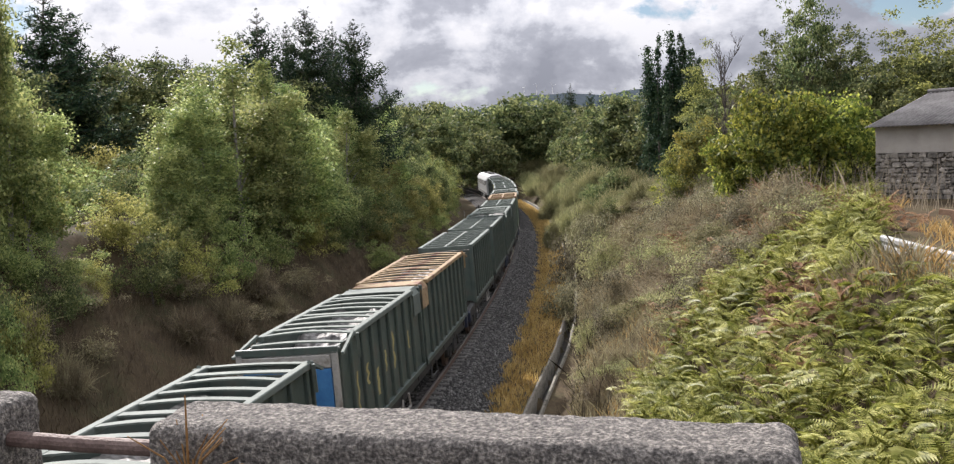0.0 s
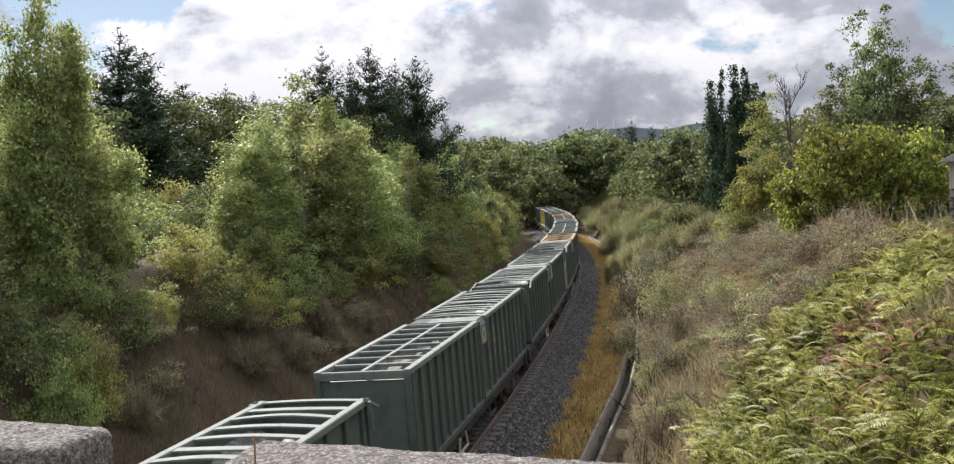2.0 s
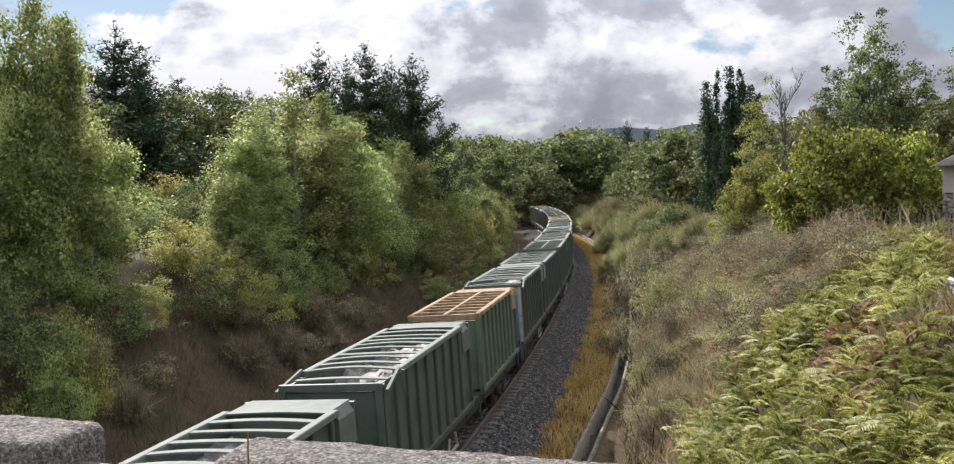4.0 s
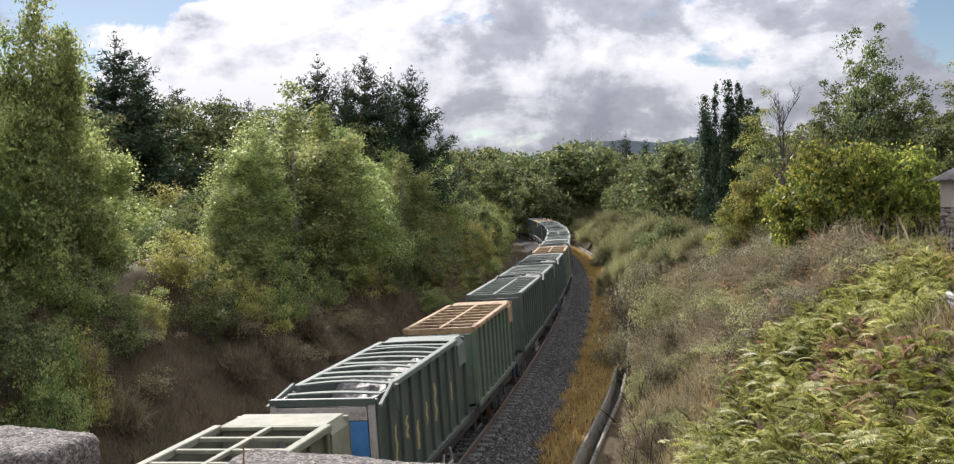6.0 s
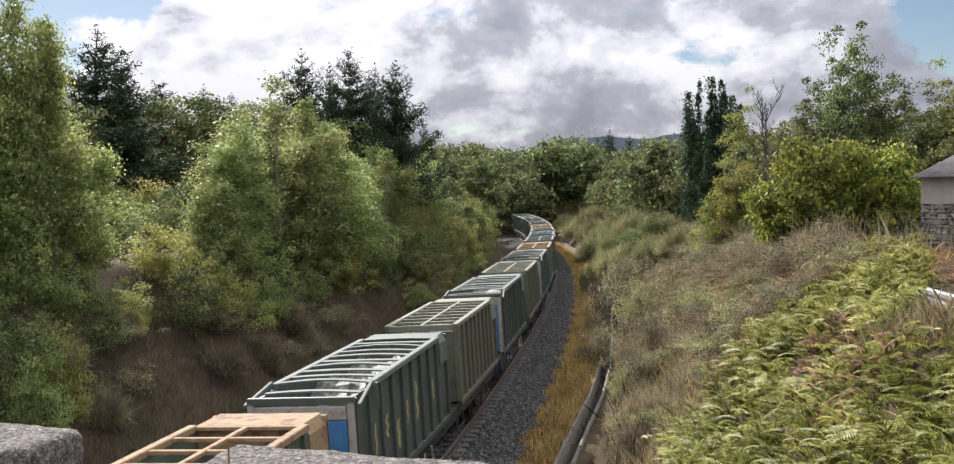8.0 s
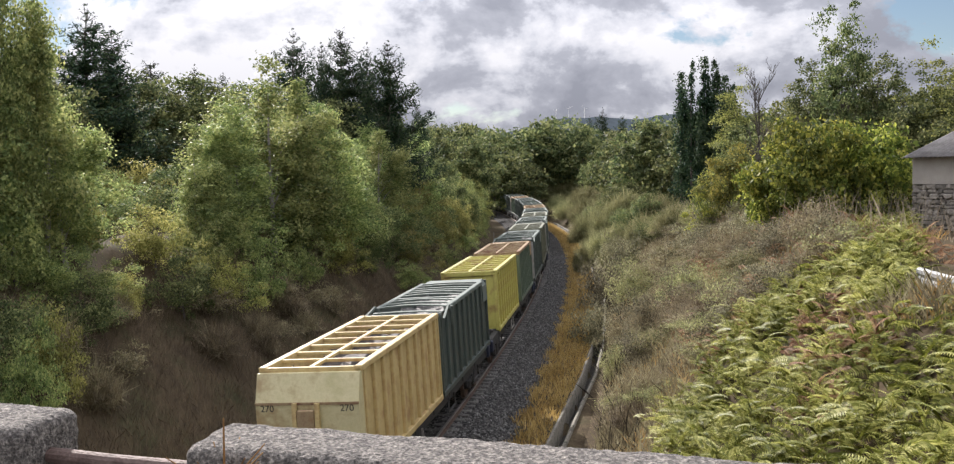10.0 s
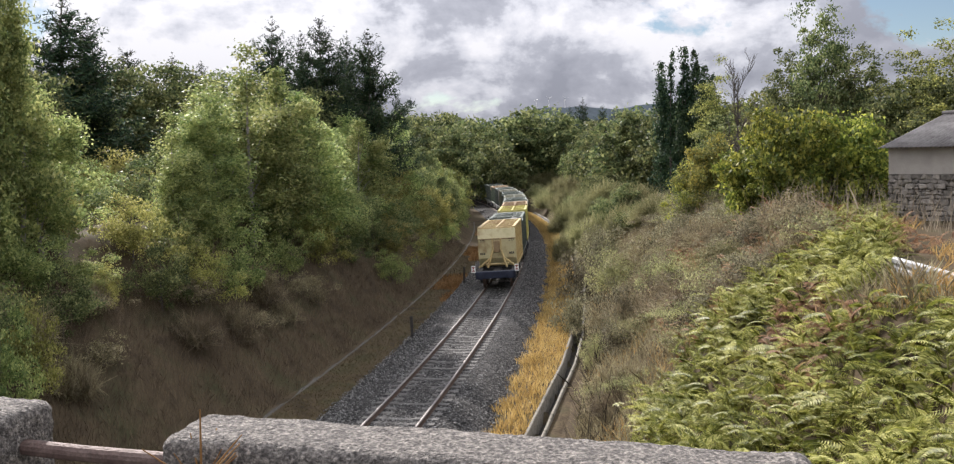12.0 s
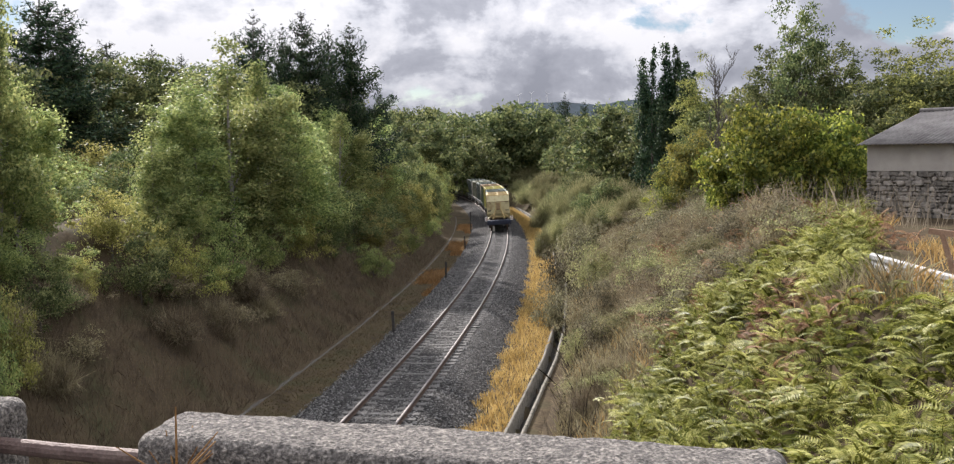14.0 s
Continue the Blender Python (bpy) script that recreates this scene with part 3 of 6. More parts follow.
def make_drains():
    for a, z1, low in ((4.72, -0.55, -1.4), (5.28, -0.53, -1.4)):
        ob = sweep("drain_kerb", [(a - 0.055, low), (a - 0.055, z1), (a + 0.055, z1 + 0.01), (a + 0.055, low)], -8, 150, 0.8, "pale_kerb", wobble=0.01, shift=drain_shift)
        tagged(ob, "weathered concrete kerb of the trackside drain", "kerb", kind="structure")
    for section in ([(3.2, -0.72), (3.3, -0.652), (4.664, -0.645)], [(5.336, -0.645), (5.75, -0.63), (6.0, -0.72)]):
        ob = sweep("verge", section, -8, 150, 0.8, "earth", shift=drain_shift)
        tagged(ob, "dry earth verge along the trackside drain", "ground", kind="structure")
    # thin dark strip laid over the inner face of the outer kerb
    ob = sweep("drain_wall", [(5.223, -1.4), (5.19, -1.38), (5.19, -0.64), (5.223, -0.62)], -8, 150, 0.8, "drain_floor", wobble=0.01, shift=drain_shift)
    tagged(ob, "dark inner wall of the trackside drain", "drain", kind="structure")
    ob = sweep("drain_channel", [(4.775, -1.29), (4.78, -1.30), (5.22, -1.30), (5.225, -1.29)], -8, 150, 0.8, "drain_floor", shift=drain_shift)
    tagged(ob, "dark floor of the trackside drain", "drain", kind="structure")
    ob = sweep("drain_kerb", [(-5.26, -0.9), (-5.26, -0.635), (-5.14, -0.63), (-5.14, -0.9)], -8, 130, 0.8, "mortar", wobble=0.03)
    tagged(ob, "mossy dark kerb at the foot of the shaded bank", "kerb", kind="structure")


def make_posts():
    for i, (s, o, h) in enumerate([(44.5, -2.95, 1.05), (64.5, -2.95, 1.15), (85, -3.1, 1.15), (103, -3.2, 1.15), (122, -3.3, 1.15)]):
        x, y, _, _ = on_track(s, o)
        post = thing("trackside_post", "dark slender trackside marker post in dry grass", "post", "posts beside the track", m=pose(x, y, -0.66, random.uniform(-3, 3), random.uniform(-3, 3)))
        part("shaft", boxed(-0.07, 0.07, -0.06, 0.06, -0.1, h + 0.1, bevel=0.015), "dark_post", post)
        part("cap", boxed(-0.08, 0.08, -0.07, 0.07, h + 0.1, h + 0.14, bevel=0.01), "dark_post", post)
    x, y, _, h = on_track(84, 3.9)
    sign = thing("track_sign", "small grey trackside sign on a thin post", "sign", m=pose(x, y, -0.66, 0, 0, -math.degrees(h)))
    part("pole", boxed(-0.03, 0.03, -0.03, 0.03, -0.1, 0.95), "concrete", sign)
    part("plate", boxed(-0.16, 0.16, -0.045, -0.032, 0.75, 1.1, bevel=0.004), "pale", sign, "weathered grey plate")


make_track()
make_drains()
make_posts()
scatter_stones()

# ---- bridge ----


def rough_block(name, lx, ly, lz, parent, seed, cut=0.03, material="granite"):
    """A hewn stone block, base at z 0, worn round at the edges."""
    step = 0.014
    nx, ny, nz = (max(2, int(l / step)) for l in (lx, ly, lz))
    bm = bmesh.new()
    grid = {}

    def vert(i, j, k):
        if (i, j, k) not in grid:
            p = Vector((lx * i / nx, ly * j / ny, lz * k / nz))
            r = 0.038
            q = Vector((min(max(p.x, r), lx - r), min(max(p.y, r), ly - r), min(p.z, lz - r)))
            d = p - q
            if d.length > r:
                p = q + d.normalized() * r
            nrm = d.normalized() if d.length > 1e-5 else Vector((0, 0, 0))
            f = Vector((p.x + seed, p.y, p.z))
            p = p + nrm * (0.007 * noise.noise(f * 5) + 0.004 * noise.noise(f * 22) + 0.004 * noise.noise(f * 44))
            grid[i, j, k] = bm.verts.new(p)
        return grid[i, j, k]

    for a, b, c, fixed in ((nx, ny, 2, (0, nz)), (nx, nz, 1, (0, ny)), (ny, nz, 0, (0, nx))):
        for lim in fixed:
            for i in range(a):
                for j in range(b):
                    quad = []
                    for di, dj in ((0, 0), (1, 0), (1, 1), (0, 1)):
                        u, v = i + di, j + dj
                        quad.append(vert(u, v, lim) if c == 2 else vert(u, lim, v) if c == 1 else vert(lim, u, v))
                    bm.faces.new(quad)
    bmesh.ops.recalc_face_normals(bm, faces=bm.faces)
    for f in bm.faces:
        f.smooth = True
    return part(name, bm, material, parent)


def make_bridge():
    turn = -15.0
    deck = thing("bridge", "old road bridge of granite and concrete over the line", "bridge", kind="structure")
    bm = boxed(-24, 3.2, -6.2, 0.32, -0.75, 0.0, bevel=0.03)
    part("deck_slab", bm, "concrete", deck, m=pose(-0.856, 2.513, 6.62, 0, 0, turn) @ pose(0, -0.28, 0))
    bm = boxed(-24, 3.2, -6.0, 0.0, 0.004, 0.02)
    part("road_surface", bm, "asphalt", deck, m=pose(-0.856, 2.513, 6.62, 0, 0, turn) @ pose(0, -0.28, 0))
    for x0, x1 in ((-16.5, -15.3), (0.9, 2.2)):
        part("abutment", boxed(x0, x1, -6.0, 0.2, -8.0, -0.76), "concrete", deck, m=pose(-0.856, 2.513, 6.62, 0, 0, turn) @ pose(0, -0.28, 0))
    m = pose(-0.856, 2.513, 6.64, 0, 0, turn)
    wall = tagged(rough_block("parapet_stone", 1.60, 0.25, 0.91, None, 3.0), "rough grey lichened granite parapet block with rounded top", "parapet stone", "parapet stones")
    wall.matrix_basis = m @ pose(0.03, -0.25, 0)
    post = tagged(rough_block("parapet_stone", 0.62, 0.27, 0.915, None, 9.0), "square rough granite parapet post with pale top", "parapet stone", "parapet stones")
    post.matrix_basis = m @ pose(-1.12, -0.255, 0)
    bm = bmesh.new()
    tube(bm, [(-0.52, -0.12, 0.805), (-0.3, -0.12, 0.80), (0.06, -0.12, 0.80)], [0.023] * 3, 12)
    rail = part("guard_pipe", bm, "rust", None)
    rail.matrix_basis = m
    tagged(rail, "rusty iron pipe rail between the granite posts", "rail")
    # withered weed in the joint of the parapet
    rng = random.Random(5)
    bm = bmesh.new()
    for k in range(26):
        a = rng.uniform(0, 6.28)
        r, h = rng.uniform(0.04, 0.14), rng.uniform(0.05, 0.2)
        pts = [(0, 0, 0), (r * 0.5 * math.cos(a), r * 0.4 * math.sin(a), h * 0.6), (r * 1.3 * math.cos(a), r * math.sin(a), h)]
        tube(bm, pts, [0.0036, 0.0028, 0.0016], 4)
    tube(bm, [(0, 0, 0), (0.004, 0, 0.15), (0.0, 0.01, 0.25)], [0.004, 0.003, 0.002], 5)
    weed = part("dry_weed", bm, "straw", None)
    weed.matrix_basis = m @ pose(0.185, -0.29, 0.75)
    tagged(weed, "withered straw-coloured weed beside the parapet stone", "weed")


make_bridge()

# ---- train ----
LEN, WID, FLOOR, TOP = 7.5, 2.46, 1.28, 3.85
LONG, BACK = 8.7, 1.3      # bow-roofed containers are longer, and reach further back


def wheel_mesh():
    bm = bmesh.new()
    lathe(bm, [(-0.07, 0.44), (-0.04, 0.475), (-0.03, 0.43), (0.065, 0.42), (0.065, 0.36), (0.02, 0.34), (0.02, 0.14), (0.09, 0.12), (0.09, 0.0)], 18)
    me = bpy.data.meshes.new("wheel")
    bm.to_mesh(me)
    bm.free()
    return me


WHEEL = wheel_mesh()


def bogie(parent, y):
    bm = bmesh.new()
    for x in (-1.0, 1.0):
        box(bm, x - 0.07, x + 0.07, -1.2, 1.2, 0.42, 0.66, bevel=0.03)
        box(bm, x - 0.10, x + 0.10, -0.35, 0.35, 0.30, 0.75, bevel=0.03)
        for yy in (-0.9, 0.9):
            box(bm, x - 0.12, x + 0.12, yy - 0.18, yy + 0.18, 0.34, 0.62, bevel=0.03)
    box(bm, -1.0, 1.0, -0.25, 0.25, 0.55, 0.85)
    b = part("bogie", bm, "black", parent, m=pose(0, y, 0))
    for yy in (-0.9, 0.9):
        for x in (-0.87, 0.87):
            piece("wheel", WHEEL, "rail_side", b, m=pose(x, yy, 0.43) @ (pose(0, 0, 0) if x > 0 else pose(0, 0, 0, 0, 0, 180)))


def make_wagon():
    """Flat container wagon, origin at rail level under its rear end sill, front along +y."""
    w = thing("flat_wagon", "dark grimy flat container wagon on two bogies", "wagon", "wagons of the train")
    L = 18.6
    bm = bmesh.new()
    for x in (-1.05, 1.05):
        box(bm, x - 0.12, x + 0.12, 0.3, L - 0.3, 0.82, 1.20, bevel=0.02)
    box(bm, -0.25, 0.25, 0.3, L - 0.3, 0.75, 1.15)
    for k in range(9):
        y = 0.6 + k * (L - 1.2) / 8
        box(bm, -1.2, 1.2, y - 0.1, y + 0.1, 0.95, 1.22)
    part("underframe", bm, "black", w)
    for y in (0.15, L - 0.15):
        part("end_sill", boxed(-1.27, 1.27, y - 0.15, y + 0.15, 0.78, 1.24, bevel=0.03), "navy", w, "dark blue end sill")
        for x in (-0.92, 0.92):
            d = -1 if y < 1 else 1
            bm = bmesh.new()
            lathe(bm, [(0, 0.10), (0.32, 0.10), (0.33, 0.23), (0.40, 0.24), (0.42, 0.15)], 16)
            part("buffer", bm, "navy", w, m=pose(x, y + d * 0.14, 1.03, 0, 0, 90 * d))
    for x in (-1.24, 1.24):
        for y in (2.6, 7.2, 11.4, 15.6):
            bm = boxed(-0.03, 0.03, -0.55, 0.55, 0.55, 0.62, bevel=0.01)
            beam(bm, (0, -0.5, 0.6), (0, -0.35, 1.0), 0.05)
            beam(bm, (0, 0.5, 0.6), (0, 0.35, 1.0), 0.05)
            part("step_iron", bm, "pale" if y in (7.2,) else "black", w, m=pose(x, y, 0))
    bogie(w, 2.6)
    bogie(w, L - 2.6)
    return w


def container(name, label, kind, body, trim, end="", hood="far", tarp="", load="load"):
    """Open-top bulk container, origin at rail level under its rear end, front along +y."""
    c = thing(name, label, "container", "containers on the train")
    hw, t = WID / 2, 0.05
    ln = LONG if kind == "bowed" else LEN
    hood_len = 0.95 if hood else 0.0
    y0, y1 = (hood_len, ln) if hood == "near" else (0.0, ln - hood_len)
    # shell of sides, ends and floor
    for sx in (-1, 1):
        part("side_wall", boxed(*sorted((sx * (hw - 0.10), sx * (hw - 0.10 - t))), 0.1, ln - 0.1, FLOOR, TOP - 0.12), body, c)
    part("floor", boxed(-hw + 0.155, hw - 0.155, 0.1, ln - 0.1, FLOOR, FLOOR + 0.08), body, c)
    for y in (0.1, ln - 0.1):
        bm = boxed(-hw + 0.1, hw - 0.1, y - 0.04, y + 0.04, FLOOR, TOP - 0.25, bevel=0.01)
        part("end_wall", bm, body, c)
    # ribs
    n = 10
    bm = boxed(-0.055, 0.055, -0.07, 0.07, FLOOR - 0.02, TOP - 0.12, bevel=0.02)
    rib = bpy.data.meshes.new("rib")
    bm.to_mesh(rib)
    bm.free()
    for sx in (-1, 1):
        for k in range(n):
            yk = 0.3 + k * (ln - 0.6) / (n - 1)
            if (hood == "far" and yk > y1 + 0.1) or (hood == "near" and yk < y0 - 0.1):
                continue
            piece("rib", rib, body, c, m=pose(sx * (hw - 0.065), yk, 0))
        part("bottom_rail", boxed(*sorted((sx * (hw + 0.01), sx * (hw - 0.14))), 0, ln, FLOOR - 0.12, FLOOR + 0.05, bevel=0.015), body, c)
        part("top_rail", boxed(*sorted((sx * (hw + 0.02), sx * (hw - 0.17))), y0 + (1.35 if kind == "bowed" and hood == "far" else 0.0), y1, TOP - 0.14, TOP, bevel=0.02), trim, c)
    # end frames
    for y, near in ((0.0, True), (ln, False)):
        for sx in (-1, 1):
            part("corner_post", boxed(*sorted((sx * hw, sx * (hw - 0.16))), y - 0.09 if not near else y, y if not near else y + 0.09, FLOOR - 0.1, TOP - 0.15, bevel=0.015), "pale" if end == "blue" and near else body, c)
        part("end_rail", boxed(-hw, hw, *((y, y + 0.12) if near else (y - 0.12, y)), TOP - 0.22, TOP - 0.05, bevel=0.015), trim if kind == "flat" else body, c)
    if end == "blue":
        part("end_panel", boxed(-hw + 0.17, hw - 0.17, -0.03, 0.05, FLOOR + 0.1, TOP - 0.55, bevel=0.01), "blue", c, "blue sheeted end panel")
        part("header_panel", boxed(-hw + 0.17, hw - 0.17, -0.035, 0.05, TOP - 0.53, TOP - 0.24, bevel=0.01), "pale", c, "peeling pale grey header panel")
    # roof members
    if kind == "bowed":
        rng = random.Random(len(label))
        count = 12
        for k in range(count):
            yk = y0 + 0.12 + k * (y1 - y0 - 0.24) / (count - 1)
            bm = bmesh.new()
            sag = rng.uniform(-0.05, 0.02)
            low = 0.2 * max(0.0, 1 - yk / 1.4) if hood == "far" else 0.0     # the roof folds down at the rear
            pts = [(-hw + 0.08 + (2 * hw - 0.16) * i / 8, 0.04 * math.sin(0.4 * i), TOP - 0.03 - low + (0.05 + sag) * math.sin(math.pi * i / 8)) for i in range(9)]
            strip(bm, pts, 0.15 + 0.07 * rng.random(), 0.035)
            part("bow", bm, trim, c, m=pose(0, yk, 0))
        for sx in (-1, 1):
            bm = bmesh.new()
            ya = y0 + 1.35 if hood != "near" else y1 - 0.25
            beam(bm, (sx * hw, ya, TOP + 0.02), (sx * (hw + 0.1), ya + (-1.25 if hood != "near" else 0.5), TOP - 0.24), 0.07)
            beam(bm, (sx * (hw + 0.1), ya, TOP - 0.02), (sx * (hw + 0.06), ya + 0.15, TOP - 0.65), 0.07)
            part("clamp_arm", bm, trim, c)
    else:
        count = 9
        for k in range(count):
            yk = y0 + 0.06 + k * (y1 - y0 - 0.12) / (count - 1)
            part("crossbar", boxed(-hw + 0.17, hw - 0.17, yk - 0.055, yk + 0.055, TOP - 0.10, TOP - 0.02, bevel=0.012), trim, c)
        part("centre_bar", boxed(-0.06, 0.06, y0 + 0.1, y1 - 0.1, TOP - 0.085, TOP - 0.012, bevel=0.012), trim, c)
    if hood:
        a, b = (0.0, hood_len) if hood == "near" else (ln - hood_len, ln)
        bm = bmesh.new()
        prof = [(-hw, TOP - 0.85), (-hw, TOP - 0.22), (-hw + 0.14, TOP - 0.02), (hw - 0.14, TOP - 0.02), (hw, TOP - 0.22), (hw, TOP - 0.85)]
        rows = [[bm.verts.new((x, y, z)) for x, z in prof] for y in (a, b)]
        for k in range(5):
            bm.faces.new((rows[0][k], rows[0][k + 1], rows[1][k + 1], rows[1][k]))
        bm.faces.new(rows[0])
        bm.faces.new(rows[1][::-1])
        bmesh.ops.recalc_face_normals(bm, faces=bm.faces)
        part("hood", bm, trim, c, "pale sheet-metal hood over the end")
    if tarp:
        part("top_sheet", boxed(-hw + 0.12, hw - 0.12, y0 + 0.1, y1 - 0.1, TOP - 0.13, TOP - 0.108), tarp, c, "stretched cover sheet")
    else:
        rng = np.random.default_rng(len(label) + len(name))
        nx, ny = 14, 36
        gx, gy = np.meshgrid(np.linspace(-hw + 0.16, hw - 0.16, nx), np.linspace(0.16, ln - 0.16, ny))
        gh = TOP - 0.62 + 0.13 * np.sin(2.1 * gy + gx) + 0.10 * np.sin(3.3 * gx) + 0.07 * rng.normal(size=gx.shape)
        idx = np.arange(nx * ny).reshape(ny, nx)
        F = np.stack([idx[:-1, :-1], idx[:-1, 1:], idx[1:, 1:], idx[1:, :-1]], -1).reshape(-1, 4)
        piece("load", raw_mesh("load", np.stack([gx, gy, gh], -1).reshape(-1, 3), F), load, c, "pale loose scrap load")
    return c


def tail_extras(c):
    """Rear doors, braces and hood of the last container."""
    hw = WID / 2
    bm = bmesh.new()
    prof = [(0.02, FLOOR + 0.05), (-0.32, FLOOR + 0.55), (-0.34, TOP - 0.75), (-0.12, TOP - 0.12), (0.02, TOP - 0.12)]
    rows = [[bm.verts.new((x, y, z)) for y, z in prof] for x in (-hw, hw)]
    for k in range(len(prof) - 1):
        bm.faces.new((rows[0][k], rows[0][k + 1], rows[1][k + 1], rows[1][k]))
    bm.faces.new(rows[0][::-1])
    bm.faces.new(rows[1])
    bmesh.ops.recalc_face_normals(bm, faces=bm.faces)
    part("tailgate", bm, "cream", c, "pale yellow bulging tailgate")
    part("tailgate_lip", boxed(-hw - 0.01, hw + 0.01, -0.36, -0.335, TOP - 0.80, TOP - 0.74), "ochre", c)
    bm = bmesh.new()
    for sx in (-1, 1):
        beam(bm, (sx * 0.27, -0.40, TOP - 0.75), (sx * 0.27, -0.42, 2.35), 0.10)
        beam(bm, (sx * 0.27, -0.42, 2.35), (sx * 0.62, -0.75, 1.25), 0.10)
        beam(bm, (sx * 0.45, -0.55, 1.85), (sx * 1.2, -0.8, 1.30), 0.09)
    part("brace_frame", bm, "yellow", c, "yellow steel brace frame")
    part("latch_box", boxed(-0.2, 0.2, -0.48, -0.36, 2.2, 2.95, bevel=0.02), "ochre", c, "rusty latch box")
    part("cross_tie", boxed(-0.75, 0.75, -0.66, -0.56, 1.42, 1.52, bevel=0.02), "yellow", c)
    for x in (-0.95, 0.95):
        font = bpy.data.curves.new("digits", "FONT")
        font.body, font.size, font.align_x, font.extrude = "270", 0.22, "CENTER", 0.003
        temp = new("digits", font)
        me = bpy.data.meshes.new_from_object(temp)
        bpy.data.objects.remove(temp)
        piece("number", me, "black", c, "dark painted digits", m=pose(x, -0.345, TOP - 0.95, 90))
        for z, n in ((FLOOR + 0.78, 3),):
            for k in range(n):
                xx = x + (k - 1) * 0.12
                part("stencil_bar", boxed(xx - 0.04, xx + 0.04, -0.35, -0.338, z, z + 0.14), "black", c, "dark stencilled mark")


def tail_marks(w):
    for sx in (-1, 1):
        b = part("tail_board", boxed(sx * 1.36 - 0.13, sx * 1.36 + 0.13, -0.12, -0.10, 1.22, 1.66, bevel=0.004), "white", w, "white tail marker board with dark hourglass")
        bm = bmesh.new()
        v = [bm.verts.new((sx * 1.36 + x, -0.123, z)) for x, z in ((-0.1, 1.30), (0.1, 1.30), (0, 1.44))]
        bm.faces.new(v)
        v = [bm.verts.new((sx * 1.36 + x, -0.123, z)) for x, z in ((-0.1, 1.58), (0.1, 1.58), (0, 1.44))]
        bm.faces.new(v[::-1])
        part("hourglass", bm, "red", b)
        bm = bmesh.new()
        beam(bm, (sx * 1.2, 0.0, 1.1), (sx * 1.36, -0.09, 1.3), 0.05)
        part("bracket", bm, "navy", w)


def make_loco():
    """Diesel locomotive with a cab at each end, origin at rail level under its rear."""
    L, hw = 20.5, 1.42
    lo = thing("locomotive", "silver grey diesel locomotive with dark cab windows", "locomotive")
    bm = bmesh.new()
    prof = [(-hw, 1.15), (-hw, 3.35), (-hw + 0.35, 3.95), (-0.55, 4.12), (0.55, 4.12), (hw - 0.35, 3.95), (hw, 3.35), (hw, 1.15)]
    rows = []
    for y, k, low in ((0.15, 0.95, 0.0), (1.1, 1.0, 0.0), (L - 1.1, 1.0, 0.0), (L - 0.15, 0.95, 0.0)):
        rows.append([bm.verts.new((x * k, y, z if z < 2 else 1.15 + (z - 1.15) * (0.96 if k < 1 else 1))) for x, z in prof])
    for r0, r1 in zip(rows, rows[1:]):
        for k in range(len(prof) - 1):
            bm.faces.new((r0[k], r0[k + 1], r1[k + 1], r1[k]))
        bm.faces.new((r0[-1], r0[0], r1[0], r1[-1]))
    bm.faces.new(rows[0])
    bm.faces.new(rows[-1][::-1])
    bmesh.ops.recalc_face_normals(bm, faces=bm.faces)
    part("body", bm, "loco", lo)
    for y in (0.10, L - 0.10):
        for x in (-0.62, 0.62):
            part("windscreen", boxed(x - 0.48, x + 0.48, y - 0.05, y + 0.05, 2.75, 3.45, bevel=0.02), "glass", lo)
        part("buffer_beam", boxed(-1.35, 1.35, y - 0.2, y + 0.2, 0.75, 1.2, bevel=0.03), "black", lo)
    for sx in (-1, 1):
        for y in (1.5, L - 1.5):
            part("side_window", boxed(sx * hw - 0.02, sx * hw + 0.02, y - 0.4, y + 0.4, 2.7, 3.3, bevel=0.01), "glass", lo)
        for k in range(6):
            y = 4.0 + k * 2.5
            part("side_grille", boxed(sx * hw - 0.02, sx * hw + 0.02, y - 0.8, y + 0.8, 2.5, 3.2, bevel=0.01), "black", lo)
        part("skirt_stripe", boxed(sx * hw - 0.015, sx * hw + 0.015, 0.5, L - 0.5, 1.2, 1.5), "dark_post", lo)
    for k in range(3):
        y = 5.5 + k * 4.5
        part("roof_fan", boxed(-0.5, 0.5, y - 0.9, y + 0.9, 4.10, 4.25, bevel=0.05), "black", lo)
    part("fuel_tank", boxed(-1.2, 1.2, 7.8, 12.7, 0.35, 1.14, bevel=0.08), "black", lo)
    for y in (4.0, L - 4.0):
        bogie(lo, y)
    return lo


